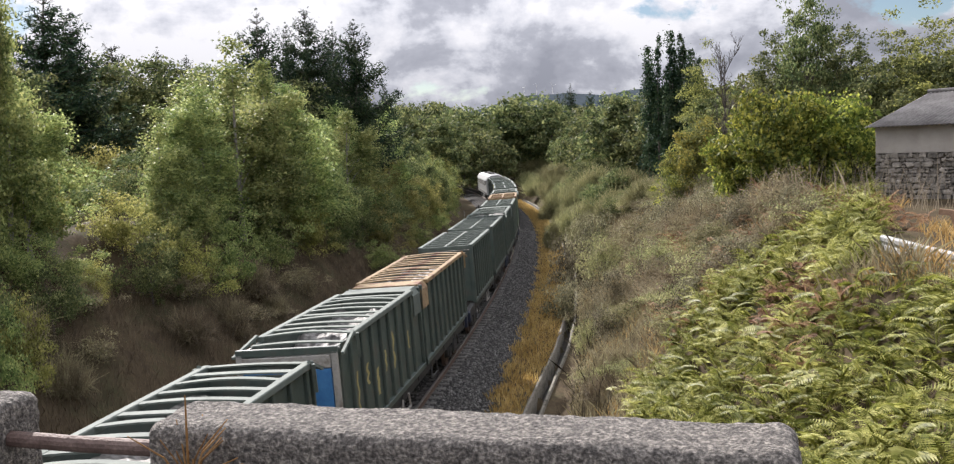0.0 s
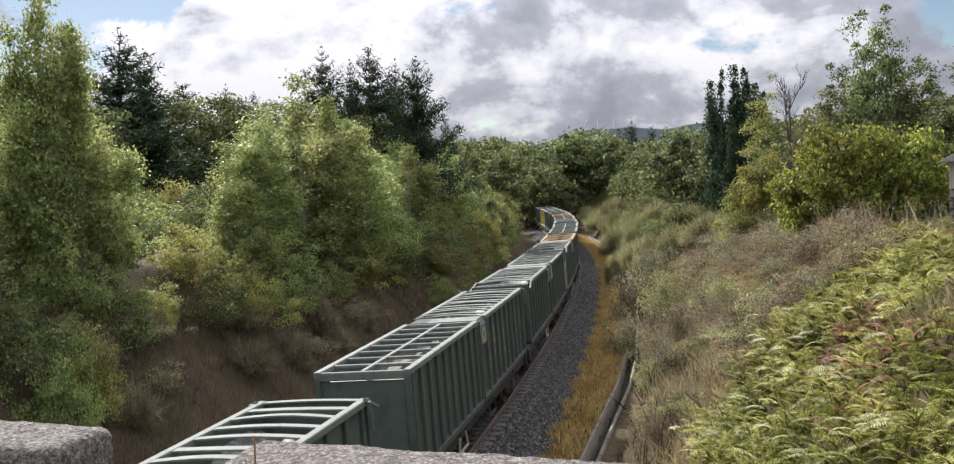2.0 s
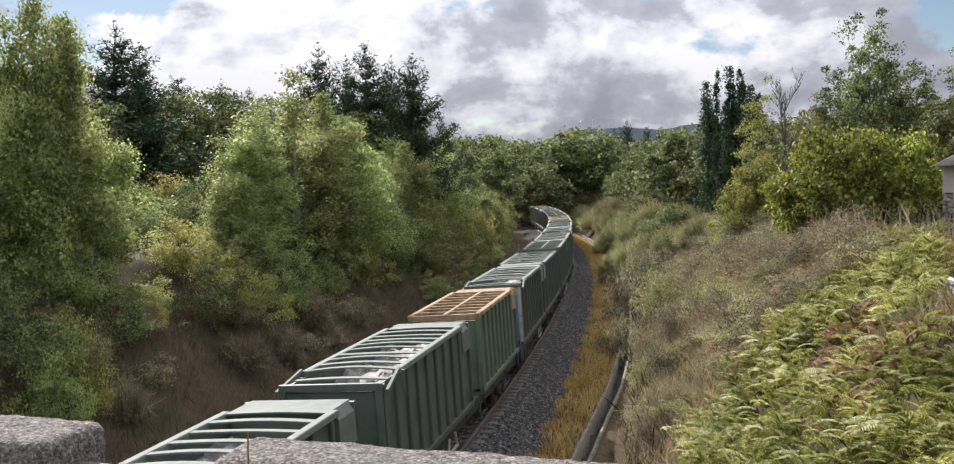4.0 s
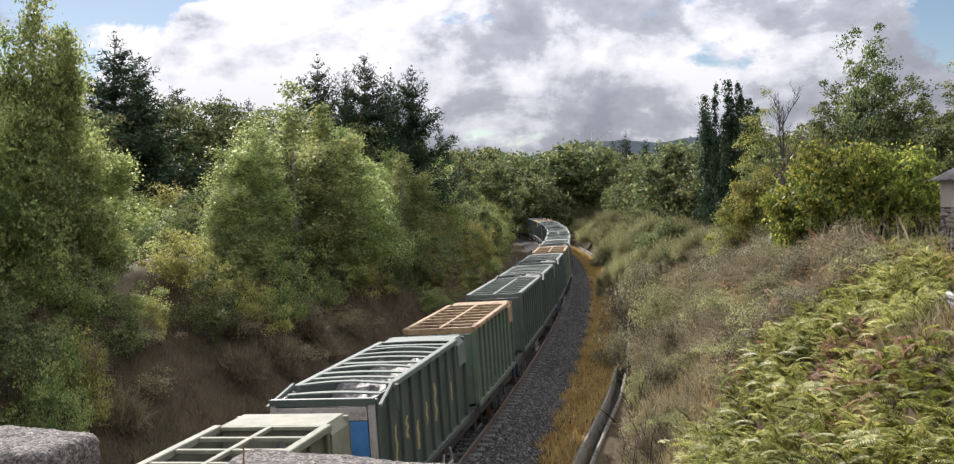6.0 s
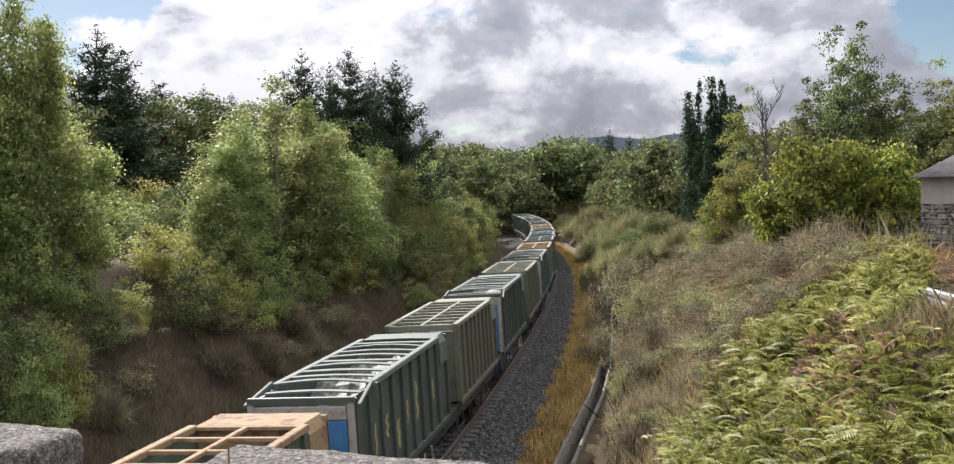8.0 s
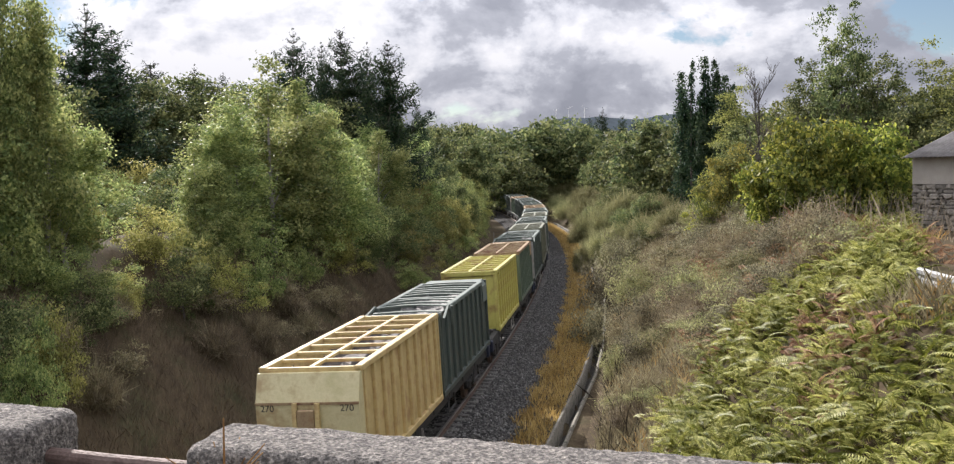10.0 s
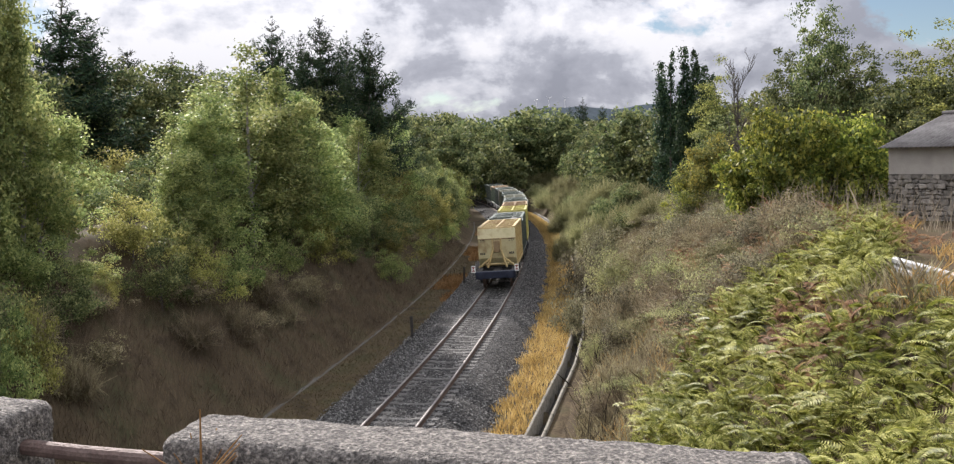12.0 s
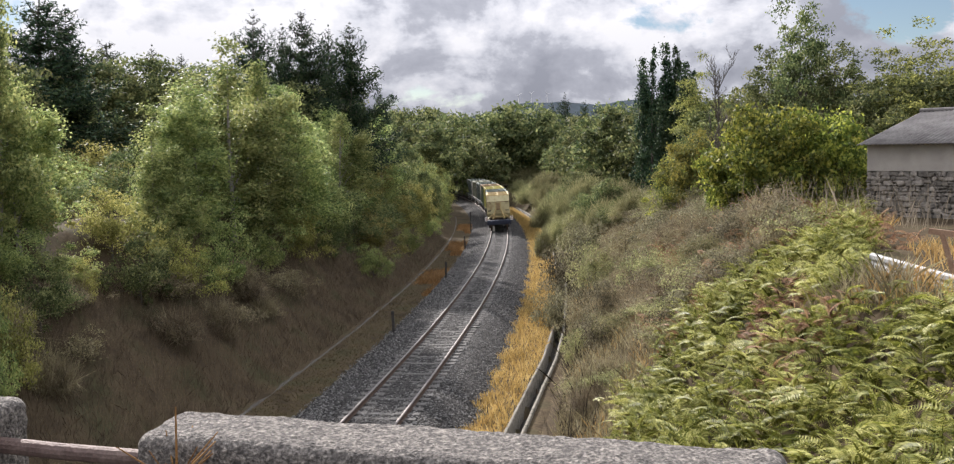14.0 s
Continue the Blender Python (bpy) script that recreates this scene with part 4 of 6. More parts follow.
def sprayed(c, seed):
    """Faded spray-paint strokes between the ribs of one side, and a ring on the end plate."""
    rng = random.Random(seed)
    x = WID / 2 - 0.095
    for k in range(9):
        y = 0.3 + (k + 0.5) * (LONG - 0.6) / 9
        if rng.random() < 0.7 and 1.2 < y < LONG - 1.2:
            z0, h, w = rng.uniform(1.7, 2.3), rng.uniform(0.5, 1.1), rng.uniform(0.12, 0.24)
            bm = bmesh.new()
            pts = [(x, y + 0.08 * math.sin(3 * q + k), z0 + h * q / 4) for q in range(5)]
            rows = [[bm.verts.new((x, py + e, pz)) for e in (-w / 2, w / 2)] for _, py, pz in pts]
            for r0, r1 in zip(rows, rows[1:]):
                bm.faces.new((r0[0], r0[1], r1[1], r1[0]))
            part("graffiti_stroke", bm, "graffiti", c, "faded yellow graffiti stroke")
    if seed == 4:
        bm = bmesh.new()
        n = 20
        rows = [[bm.verts.new((WID / 2 + 0.004, 0.5 + r * math.cos(2 * math.pi * k / n), 3.28 + 1.1 * r * math.sin(2 * math.pi * k / n))) for r in (0.14, 0.25)] for k in range(n)]
        for k in range(n):
            r0, r1 = rows[k], rows[(k + 1) % n]
            bm.faces.new((r0[0], r0[1], r1[1], r1[0]))
        part("ring_emblem", bm, "graffiti", c, "yellow painted ring")


def variants():
    g = "green"
    v = {
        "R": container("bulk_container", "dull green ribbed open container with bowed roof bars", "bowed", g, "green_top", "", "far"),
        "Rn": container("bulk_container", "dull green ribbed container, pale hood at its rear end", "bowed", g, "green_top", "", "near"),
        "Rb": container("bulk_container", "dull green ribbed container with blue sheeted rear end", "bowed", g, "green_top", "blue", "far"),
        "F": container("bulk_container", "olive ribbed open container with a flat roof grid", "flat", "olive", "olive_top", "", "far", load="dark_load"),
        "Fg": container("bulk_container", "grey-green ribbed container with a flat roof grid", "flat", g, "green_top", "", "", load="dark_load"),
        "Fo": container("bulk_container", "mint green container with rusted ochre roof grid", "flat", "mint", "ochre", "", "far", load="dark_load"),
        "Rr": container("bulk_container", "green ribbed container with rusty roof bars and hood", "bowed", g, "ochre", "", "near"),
        "Fy": container("bulk_container", "green-roofed container with lemon yellow sides", "flat", "lemon", "green_top", "", "", load="dark_load"),
        "Fl": container("bulk_container", "lemon yellow container with a stretched yellow cover", "flat", "lemon", "lemon", "", "", "lemon"),
        "T": container("bulk_container", "faded yellow ribbed container with braced tailgate", "flat", "yellow", "yellow", "", "", load="dark_load"),
    }
    tail_extras(v["T"])
    sprayed(v["Rn"], 4)
    sprayed(v["Rb"], 9)
    return v


# containers from the tail of the train forwards
ORDER = ("T R Fl Fo Rb F Rb F Rb Fo Fg R R Fo Rb Rn Fg Rn R Rn Rb Rr Fg Fg R Fg Fo R Fg Fy R R").split()
PITCH, SECOND = 19.25, 9.0


def tail_at(t):
    """Where the tail container's rear stands along the line."""
    return 29.7 + 19.1 * (t - 10.5) + 0.7 * max(0.0, t - 10.5)


STOCK = []      # each vehicle or container, with its distance ahead of the tail and its wheelbase


def make_train():
    v = variants()
    used = set()
    wag = make_wagon()
    for i in range(len(ORDER) // 2):
        w = wag if i == 0 else copy_thing(wag, pose(0, 0, 0))
        STOCK.append((w, i * PITCH - 2.7, 18.6))
        for j in (0, 1):
            k = ORDER[2 * i + j]
            c = v[k] if k not in used else copy_thing(v[k], pose(0, 0, 0))
            used.add(k)
            bow = k[0] == "R"
            STOCK.append((c, i * PITCH + j * SECOND - (BACK if bow else 0.0), LONG if bow else LEN))
    tail_marks(wag)
    STOCK.append((make_loco(), len(ORDER) // 2 * PITCH + 0.1, 20.5))


make_train()


def ride(s, length):
    """The pose of a rigid vehicle whose rear is at s along the line."""
    x0, y0, _, _ = on_track(s + 0.15 * length)
    x1, y1, _, _ = on_track(s + 0.85 * length)
    h = math.atan2(x1 - x0, y1 - y0)
    mx, my = (x0 + x1) / 2 - 0.5 * length * math.sin(h), (y0 + y1) / 2 - 0.5 * length * math.cos(h)
    return pose(mx, my, 0.02, 0, 0, -math.degrees(h)) @ pose(0, 0, 0, 0, -2.6, 0)     # the line is canted on the bend


def motions():
    for ob, ahead, length in STOCK:
        walk(ob, [(t, ride(tail_at(t) + ahead, length)) for t in range(15)])

# ---- plants ----


def leaf_quads(centres, size, rng, up=0.35, slim=0.5, face=None):
    """Pointed leaves, one at each centre, turned at random; up leans their faces to the sky."""
    n = len(centres)
    d = rng.normal(size=(n, 3))
    d /= np.linalg.norm(d, axis=1, keepdims=True)
    nrm = rng.normal(size=(n, 3)) + (0, 0, up * 2) if face is None else face + rng.normal(size=(n, 3)) * 0.5
    side = np.cross(d, nrm)
    side /= np.linalg.norm(side, axis=1, keepdims=True) + 1e-9
    s = size * rng.uniform(0.6, 1.35, (n, 1))
    V = np.stack([centres - d * s * 0.5, centres + side * s * slim * 0.5 + d * s * 0.05, centres + d * s * 0.5, centres - side * s * slim * 0.5 + d * s * 0.05], 1)
    return V.reshape(-1, 3), np.arange(4 * n).reshape(n, 4)


def blobs(rng, count, rx, rz, zc, power=0.45, jag=0.22):
    """Centres of leaf clumps in an uneven egg-shaped crown."""
    u = rng.normal(size=(count, 3))
    u /= np.linalg.norm(u, axis=1, keepdims=True)
    a = np.arctan2(u[:, 1], u[:, 0])
    ph = rng.random(4) * 6.28
    uneven = 1 + jag * (np.sin(3 * a + ph[0] + 2 * u[:, 2]) + np.sin(5 * a + ph[1] - 3 * u[:, 2]) * 0.7 + rng.normal(size=count) * 0.35)
    r = rng.random(count) ** power * uneven
    taper = 1 - 0.35 * np.clip(u[:, 2] * r, 0, 1)
    return np.stack([u[:, 0] * r * rx * taper, u[:, 1] * r * rx * taper, zc + u[:, 2] * r * rz], 1)


def feathered(rng, count, rx, rz, zc, tops):
    """Centres of leaf clumps for a crown of several pointed leaders of unequal height."""
    out = []
    for k in range(tops):
        a, r = rng.random() * 6.28, rx * (0.0 if k == 0 else rng.uniform(0.35, 0.75))
        hz = rz * (1.0 if k == 0 else rng.uniform(0.55, 0.9))
        n = count // tops
        f = rng.random(n) ** 0.8
        rad = rx * 0.62 * (1 - f) ** 0.55 * rng.random(n) ** 0.4 * (1 + 0.3 * np.sin(7 * f + k))
        b = rng.random(n) * 6.28
        z = zc - rz + f * 2 * hz
        out.append(np.stack([r * math.cos(a) + rad * np.cos(b), r * math.sin(a) + rad * np.sin(b), z], 1))
    return np.concatenate(out)


def limbs(bm, rng, targets, height, r0, lean=0.0):
    """A tapered, slightly bent trunk, and limbs from it towards the targets."""
    bend = rng.normal(size=2) * height * 0.025
    trunk = [(bend[0] * math.sin(3 * k / 6) + lean * k / 6, bend[1] * math.sin(2.4 * k / 6), height * k / 6 - (0.4 if k == 0 else 0)) for k in range(7)]
    tube(bm, trunk, [r0 * (1.25 if k == 0 else 1) * (1 - 0.86 * k / 6) for k in range(7)], 8)
    for t in targets:
        f = min(0.92, max(0.18, (t[2] / height) * rng.uniform(0.5, 0.8)))
        i = f * 6
        k = int(i)
        p = [trunk[k][j] + (trunk[min(k + 1, 6)][j] - trunk[k][j]) * (i - k) for j in range(3)]
        mid = [(p[j] + t[j]) / 2 + rng.normal() * 0.1 + (0.12 * abs(t[2] - p[2]) if j == 2 else 0) for j in range(3)]
        ra = r0 * (1 - 0.8 * f) * 0.5
        tube(bm, [p, mid, list(t)], [ra, ra * 0.6, ra * 0.15], 5)


def lumps(rng, c, per, r, flat, stray):
    """Leaf places and facings on the upper and outer sides of a rounded bough end at each centre; stray leaves stand off."""
    n = len(c)
    R = r * rng.uniform(0.5, 1.4, (n, 1, 1))
    u = rng.normal(size=(n, per, 3))
    u /= np.linalg.norm(u, axis=-1, keepdims=True)
    flip = (u[..., 2] < -0.2) & (rng.random((n, per)) < 0.65)
    u[..., 2] = np.where(flip, -u[..., 2], u[..., 2])
    k = 1 - 0.55 * rng.random((n, per)) ** 2
    k = np.where(rng.random((n, per)) < stray, rng.uniform(1.0, 1.6, (n, per)), k)
    P = c[:, None] + u * R * k[..., None] * (1, 1, flat)
    return P.reshape(-1, 3), u.reshape(-1, 3)


def tree(name, label, category, seed, height, rx, rz, zc, clumps, per, clump_r, leaf, leaves, bark="bark", r0=0.16, power=0.3, slim=0.55, jag=0.22, group="", nlimbs=14, tops=0, flat=0.75, stray=0.1):
    """Tapered trunk with limbs and a crown of many leaves gathered on rounded bough ends."""
    rng = np.random.default_rng(seed)
    t = thing(name, label, category, group)
    c = feathered(rng, clumps, rx, rz, zc, tops) if tops else blobs(rng, clumps, rx, rz, zc, power, jag)
    c = c[c[:, 2] > 0.15]
    bm = bmesh.new()
    limbs(bm, rng, [c[i] for i in rng.choice(len(c), min(nlimbs, len(c)), replace=False)], height * 0.86, r0)
    part("trunk", bm, bark, t)
    P, u = lumps(rng, c, per, clump_r, flat, stray)
    V, F = leaf_quads(P, leaf, rng, slim=slim, face=u)
    V[:, 2] = np.maximum(V[:, 2], 0.03)
    piece("crown", raw_mesh("crown", V, F), leaves, t)
    t["tall"], t["reach"] = float(np.quantile(V[:, 2], 0.995)), float(np.quantile(np.hypot(V[:, 0], V[:, 1]), 0.96))
    return t


def pine(name, label, seed, height, reach, leaf=0.34, tiers=32, group=""):
    """Straight trunk with whorls of up-swept boughs carrying needle tufts."""
    rng = np.random.default_rng(seed)
    t = thing(name, label, "pine tree", group)
    bm = bmesh.new()
    tube(bm, [(0.12 * math.sin(k), 0.1 * math.cos(1.7 * k), height * k / 7 - (0.4 if k == 0 else 0)) for k in range(8)], [0.22 * (1.02 - 0.95 * k / 7) for k in range(8)], 8)
    P, big = [], []
    for k in range(tiers):
        f = 0.16 + 0.84 * k / (tiers - 1)
        z = height * f + rng.normal() * 0.22
        r = reach * (1.0 - f) ** 0.78 * rng.uniform(0.75, 1.2)
        for b in range(rng.integers(6, 9)):
            a = rng.random() * 6.28
            rr = r * rng.uniform(0.35, 1.3)
            up = rr * rng.uniform(0.2, 0.6) + 0.3 * min(1, rr)
            tip = np.array([rr * math.cos(a), rr * math.sin(a), z + up])
            tube(bm, [(0, 0, z), tuple(np.array([0.55 * tip[0], 0.55 * tip[1], z + up * 0.25])), tuple(tip)], [0.045, 0.03, 0.01], 4)
            m = max(1, int(rr / 0.30))
            for i in range(m):
                g = (i + 1) / m
                q = np.array([tip[0] * g, tip[1] * g, z + up * g * g])
                tuft = 5 + int(11 * min(1, rr / 1.5))
                P.append(q + rng.normal(size=(tuft, 3)) * (0.22, 0.22, 0.2) * min(1, 0.25 + 0.45 * rr))
                big.append(np.full(tuft, leaf * min(1, 0.35 + 0.4 * rr)))
    part("trunk", bm, "bark", t)
    P = np.concatenate(P)
    big = np.concatenate(big)[:, None]
    V, F = leaf_quads(P, big, rng, slim=0.24, up=0.1)
    piece("crown", raw_mesh("crown", V, F), "pine", t)
    return t


def bare_tree(label, seed, height):
    """A leafless tree: trunk and three orders of thin boughs."""
    rng = random.Random(seed)
    t = thing("bare_tree", label, "tree")
    bm = bmesh.new()

    def grow(p, d, length, r, depth):
        pts, rad, q, dd = [p], [r], Vector(p), Vector(d)
        for k in range(4):
            dd = (dd + Vector((rng.gauss(0, 0.1), rng.gauss(0, 0.1), rng.gauss(0.08, 0.08)))).normalized()
            q = q + dd * length / 4
            pts.append(tuple(q))
            rad.append(r * (1 - 0.2 * (k + 1)) + 0.004)
            if depth < 3:
                for _ in range(3 if depth < 2 else 2):
                    side = Vector((rng.gauss(0, 1), rng.gauss(0, 1), rng.uniform(0.1, 1.0))).normalized()
                    if depth > 0 or k > 0:
                        grow(tuple(q), (dd * 0.7 + side * 0.75).normalized(), length * rng.uniform(0.22, 0.36), r * 0.36, depth + 1)
        tube(bm, pts, rad, 6 if depth == 0 else 4)

    grow((0, 0, -0.3), (0, 0, 1), height * 0.78, 0.11, 0)
    part("trunk", bm, "bark", t)
    return t


def broom(label, seed, height, rx, count, leaves="shrub", name="broom_shrub", spread=0.13):
    """A shrub of many thin upright stems."""
    rng = np.random.default_rng(seed)
    t = thing(name, label, "shrub")
    a, r = rng.random(count) * 6.28, rng.random(count) ** 0.6
    base = np.stack([0.45 * rx * r * np.cos(a), 0.45 * rx * r * np.sin(a), np.zeros(count)], 1)
    h = height * (1 - 0.45 * r ** 2) * rng.uniform(0.55, 1.08, count)
    tip = np.stack([rx * r * np.cos(a), rx * r * np.sin(a), h], 1) + rng.normal(size=(count, 3)) * 0.14
    start = base + (tip - base) * rng.uniform(0.2, 0.75, (count, 1))
    side = rng.normal(size=(count, 3)) * (1, 1, 0.2)
    side = side / np.linalg.norm(side, axis=1, keepdims=True) * rng.uniform(0.009, 0.02, (count, 1))
    end = start + (tip - base) * 0.16 + rng.normal(size=(count, 3)) * spread
    V = np.stack([start - side, start + side, end + side * 0.4, end - side * 0.4], 1).reshape(-1, 3)
    V[:, 2] = np.maximum(V[:, 2], 0.0)
    bm = bmesh.new()
    limbs(bm, rng, [tip[i] * 0.8 for i in range(14)], height * 0.6, 0.05)
    part("stem", bm, "bark", t)
    piece("foliage", raw_mesh("foliage", V, np.arange(4 * count).reshape(count, 4)), leaves, t)
    return t


def place(az, dist):
    return dist * math.sin(radians(az)), dist * math.cos(radians(az))


def plant(masters, rows, sink=0.15, seed=1, absolute=False):
    """Each row: bearing to the right of ahead, distance, height of the top, breadth (a factor, or metres from the stem). Uses the masters in turn."""
    rng = random.Random(seed)
    for i, (az, d, top, wide) in enumerate(rows):
        ob = masters[i % len(masters)]
        x, y = place(az, d)
        z = gz(x, y) - sink
        kz = max(0.2, (top - z) / ob["tall"])
        kh = wide / ob["reach"] if absolute else kz * wide
        kz, kh = max(kz, 0.55 * kh), max(kh, 0.5 * kz)
        m = pose(x, y, z, 0, 0, rng.uniform(0, 360)) @ Matrix.Diagonal((kh, kh, kz, 1))
        if not ob["set"]:
            ob.matrix_basis = m
            ob["set"] = 1
        else:
            copy_thing(ob, m @ Matrix.Diagonal((*[1 / v for v in ob.scale], 1)))


def master(ob, tall, reach=2.5):
    ob["set"] = 0
    if "tall" not in ob:
        ob["tall"], ob["reach"] = tall, reach
    return ob


def grow_all():
    G = "trees of the wood"
    pines = [master(pine("pine_tree", "tall dark green pine with up-swept boughs", 20 + k, 16, 4.9, leaf=0.40, group=G), 16.3) for k in range(3)]
    oaks = [master(tree("broadleaf_tree", "dense dark green broadleaf tree in full leaf", "tree", 30 + k, 9, 3.3, 4.0, 5.4, 90, 115, 0.85, 0.25, "oak", group=G, jag=0.27), 9.6) for k in range(4)]
    far_oaks = [master(tree("broadleaf_tree", "distant dark green broadleaf tree in full leaf", "tree", 36 + k, 9, 3.3, 4.0, 5.4, 70, 80, 0.95, 0.40, "oak", group=G, jag=0.27), 9.6) for k in range(3)]
    birches = [master(tree("birch_tree", "airy light green birch with fine sunlit leaves", "tree", 40 + k, 9, 2.1, 4.3, 5.0, 150, 150, 0.46, 0.14, "birch", "pale_bark", 0.11, group=G, tops=6, flat=1.1, stray=0.3), 9.6, 2.5) for k in range(3)]
    shrubs = [master(tree("leafy_shrub", "light green leafy shrub on the bank", "shrub", 50 + k, 3.2, 2.1, 1.7, 1.6, 55, 150, 0.5, 0.13, ("birch", "sallow", "oak")[k], "bark", 0.06, jag=0.34, nlimbs=10, stray=0.2), 3.5, 2.3) for k in range(3)]
    plant(pines, [(-25.2, 72, 20.8, 1.5), (-23.9, 74, 19.6, 0.8), (-28.5, 70, 17.4, 0.8), (-13.5, 80, 20.7, 1.0), (-11.8, 84, 20.1, 0.7), (-10.6, 80, 20.8, 1.0),
                  (-9.0, 85, 20.2, 0.7), (-7.7, 78, 19.4, 1.0), (-6.0, 90, 15.0, 0.7), (-19.3, 100, 19.9, 0.8), (-17.7, 105, 19.6, 0.8), (-21.8, 95, 19.7, 1.25)], seed=2)
    plant(pines, [(5.6, 240, 24.0, 0.8), (4.8, 250, 22.4, 0.7), (6.8, 230, 21.3, 0.8), (7.6, 230, 20.9, 0.8), (-2.9, 230, 18.8, 0.8), (-4.2, 215, 17.5, 0.8)], seed=3)
    plant(oaks, [(-22.5, 82, 16.9, 1.2), (-20.4, 85, 17.0, 1.2), (-18.3, 88, 16.8, 1.2), (-16.1, 90, 17.0, 1.2), (-24.8, 75, 15.0, 1.2), (-27.4, 60, 14.0, 1.1), (-28.9, 62, 15.6, 1.1),
                 (-9.9, 85, 13.9, 1.1), (-7.6, 95, 14.5, 1.1), (-11.4, 78, 14.5, 1.2), (-13.6, 78, 14.5, 1.2), (-26.5, 60, 12.5, 1.2), (-31, 52, 14, 1.2), (-33, 48, 14, 1.2)], seed=4)
    plant(far_oaks, [(-3.1, 125, 12.7, 1), (-4.0, 140, 15.4, 1), (-4.8, 150, 15.2, 1), (-1.8, 190, 16.4, 1.1), (-0.4, 180, 16.3, 1.2), (1.5, 185, 17.8, 1.3), (2.9, 190, 18.6, 1.2), (4.2, 180, 16.7, 1.2),
                 (5.3, 150, 10.8, 1), (6.2, 140, 11.9, 1.1), (0.2, 165, 11.4, 1), (-1.2, 172, 10.9, 1), (8.5, 115, 14.1, 1), (9.6, 112, 13.6, 1.1), (10.5, 105, 12.3, 1), (7.5, 120, 12.5, 1), (-2.9, 200, 17.4, 1.2),
                 (-6.2, 130, 14, 1.2), (-7.5, 120, 13, 1.2), (12.5, 95, 13, 1.2)], seed=5)
    plant(far_oaks, [(-1.5, 230, 17.5, 1.6), (0.5, 240, 17, 1.6), (2.5, 240, 18, 1.6), (4.5, 235, 17, 1.6), (6.5, 220, 17, 1.6), (8.5, 200, 16, 1.5), (-3.5, 230, 18, 1.6), (-5.5, 200, 17, 1.6), (-8, 160, 17, 1.6), (11, 150, 16, 1.5), (13, 130, 15, 1.5), (15, 110, 14, 1.5), (17.5, 100, 14, 1.5), (20, 95, 14, 1.5), (22.5, 92, 14, 1.5), (25, 90, 14, 1.5), (27.5, 85, 14, 1.5), (30, 80, 14, 1.5)], seed=6)
    plant(birches, [(-15.0, 47, 13.8, 3.6), (-17.3, 45, 11.6, 2.4), (-12.0, 53, 12.1, 2.8), (-19.6, 42, 10.4, 2.1), (-29.4, 32, 15.0, 1.5), (-28.0, 33, 13.9, 1.9), (-31.2, 32, 13.6, 2.0), (-26.8, 34, 10.7, 1.5),
                    (-8.4, 66, 11.1, 2.6), (-5.9, 85, 12.5, 3.4), (-10.3, 58, 10.0, 2.3), (-13.4, 51, 13.2, 2.7), (-18.6, 43, 10.2, 1.9)], seed=7, absolute=True)
    # extra birches, mostly hidden or out of view, added to shade the left bank
    plant(birches, [(-33.0, 36, 13.5, 2.4), (-17.5, 54, 12.8, 2.8), (-15.5, 58, 13.4, 2.8), (-11.5, 64, 12.2, 2.8), (-9.0, 74, 11.8, 2.8), (-36.0, 30, 12.5, 2.4), (-39.0, 26, 12.0, 2.4)], seed=27, absolute=True)
    plant(shrubs, [(-25.3, 52, 9.0, 2.9), (-23.0, 55, 9.2, 3.2), (-20.9, 48, 8.8, 2.6), (-24.9, 34, 5.4, 1.3), (-23.7, 34, 4.9, 0.8), (-26.1, 36, 7.4, 1.4), (-8.5, 64, 6.1, 1.9), (-6.6, 79, 7.9, 2.9),
                   (-4.6, 100, 9.2, 3.3), (-2.9, 136, 7.8, 3.7), (-2.3, 160, 6.5, 2.6), (-7.8, 62, 5.1, 1.7), (-10.0, 57, 7.1, 2.3), (-12.1, 53, 7.2, 2.1), (-14.5, 48, 6.9, 2.1), (-17.1, 44, 6.8, 2.1)], seed=8, absolute=True)
    plant(shrubs, [(-19.4, 40, 7.0, 1.9), (-4.5, 90, 5.9, 2.4), (-6.3, 74, 5.1, 2.0), (-28.1, 32, 6.3, 1.5), (-27.0, 36, 8.6, 1.7), (-30.0, 38, 9.4, 2.3), (-29.6, 31, 6.7, 1.7), (-22.0, 38, 7.1, 1.8), (-31.5, 27, 6.0, 1.7), (-29.5, 26, 4.6, 1.2), (-28.0, 28, 4.8, 1.2), (-26.0, 31, 5.2, 1.3), (-16.0, 41, 5.2, 1.5), (-18.0, 38, 5.0, 1.4), (-20.5, 36, 5.4, 1.5), (-13.5, 46, 5.2, 1.6), (-11.0, 52, 5.2, 1.6), (-9.2, 56, 4.6, 1.4)], seed=28, absolute=True)
    plant(shrubs, [(-3.6, 108, 8.0, 2.6), (-3.1, 122, 7.6, 2.6), (-5.3, 88, 7.4, 2.5), (-5.8, 80, 6.4, 2.0), (-7.2, 70, 6.6, 2.0), (-9.2, 62, 7.4, 2.2), (-3.9, 98, 5.4, 1.8), (-2.7, 145, 6.6, 2.4), (-3.1, 95, 7, 2.0), (-2.8, 108, 7, 2.2), (-2.7, 122, 7, 2.4), (-2.7, 136, 6.6, 2.5), (-2.5, 155, 6.4, 2.4), (-3.5, 88, 5.4, 1.7)], seed=29, absolute=True)
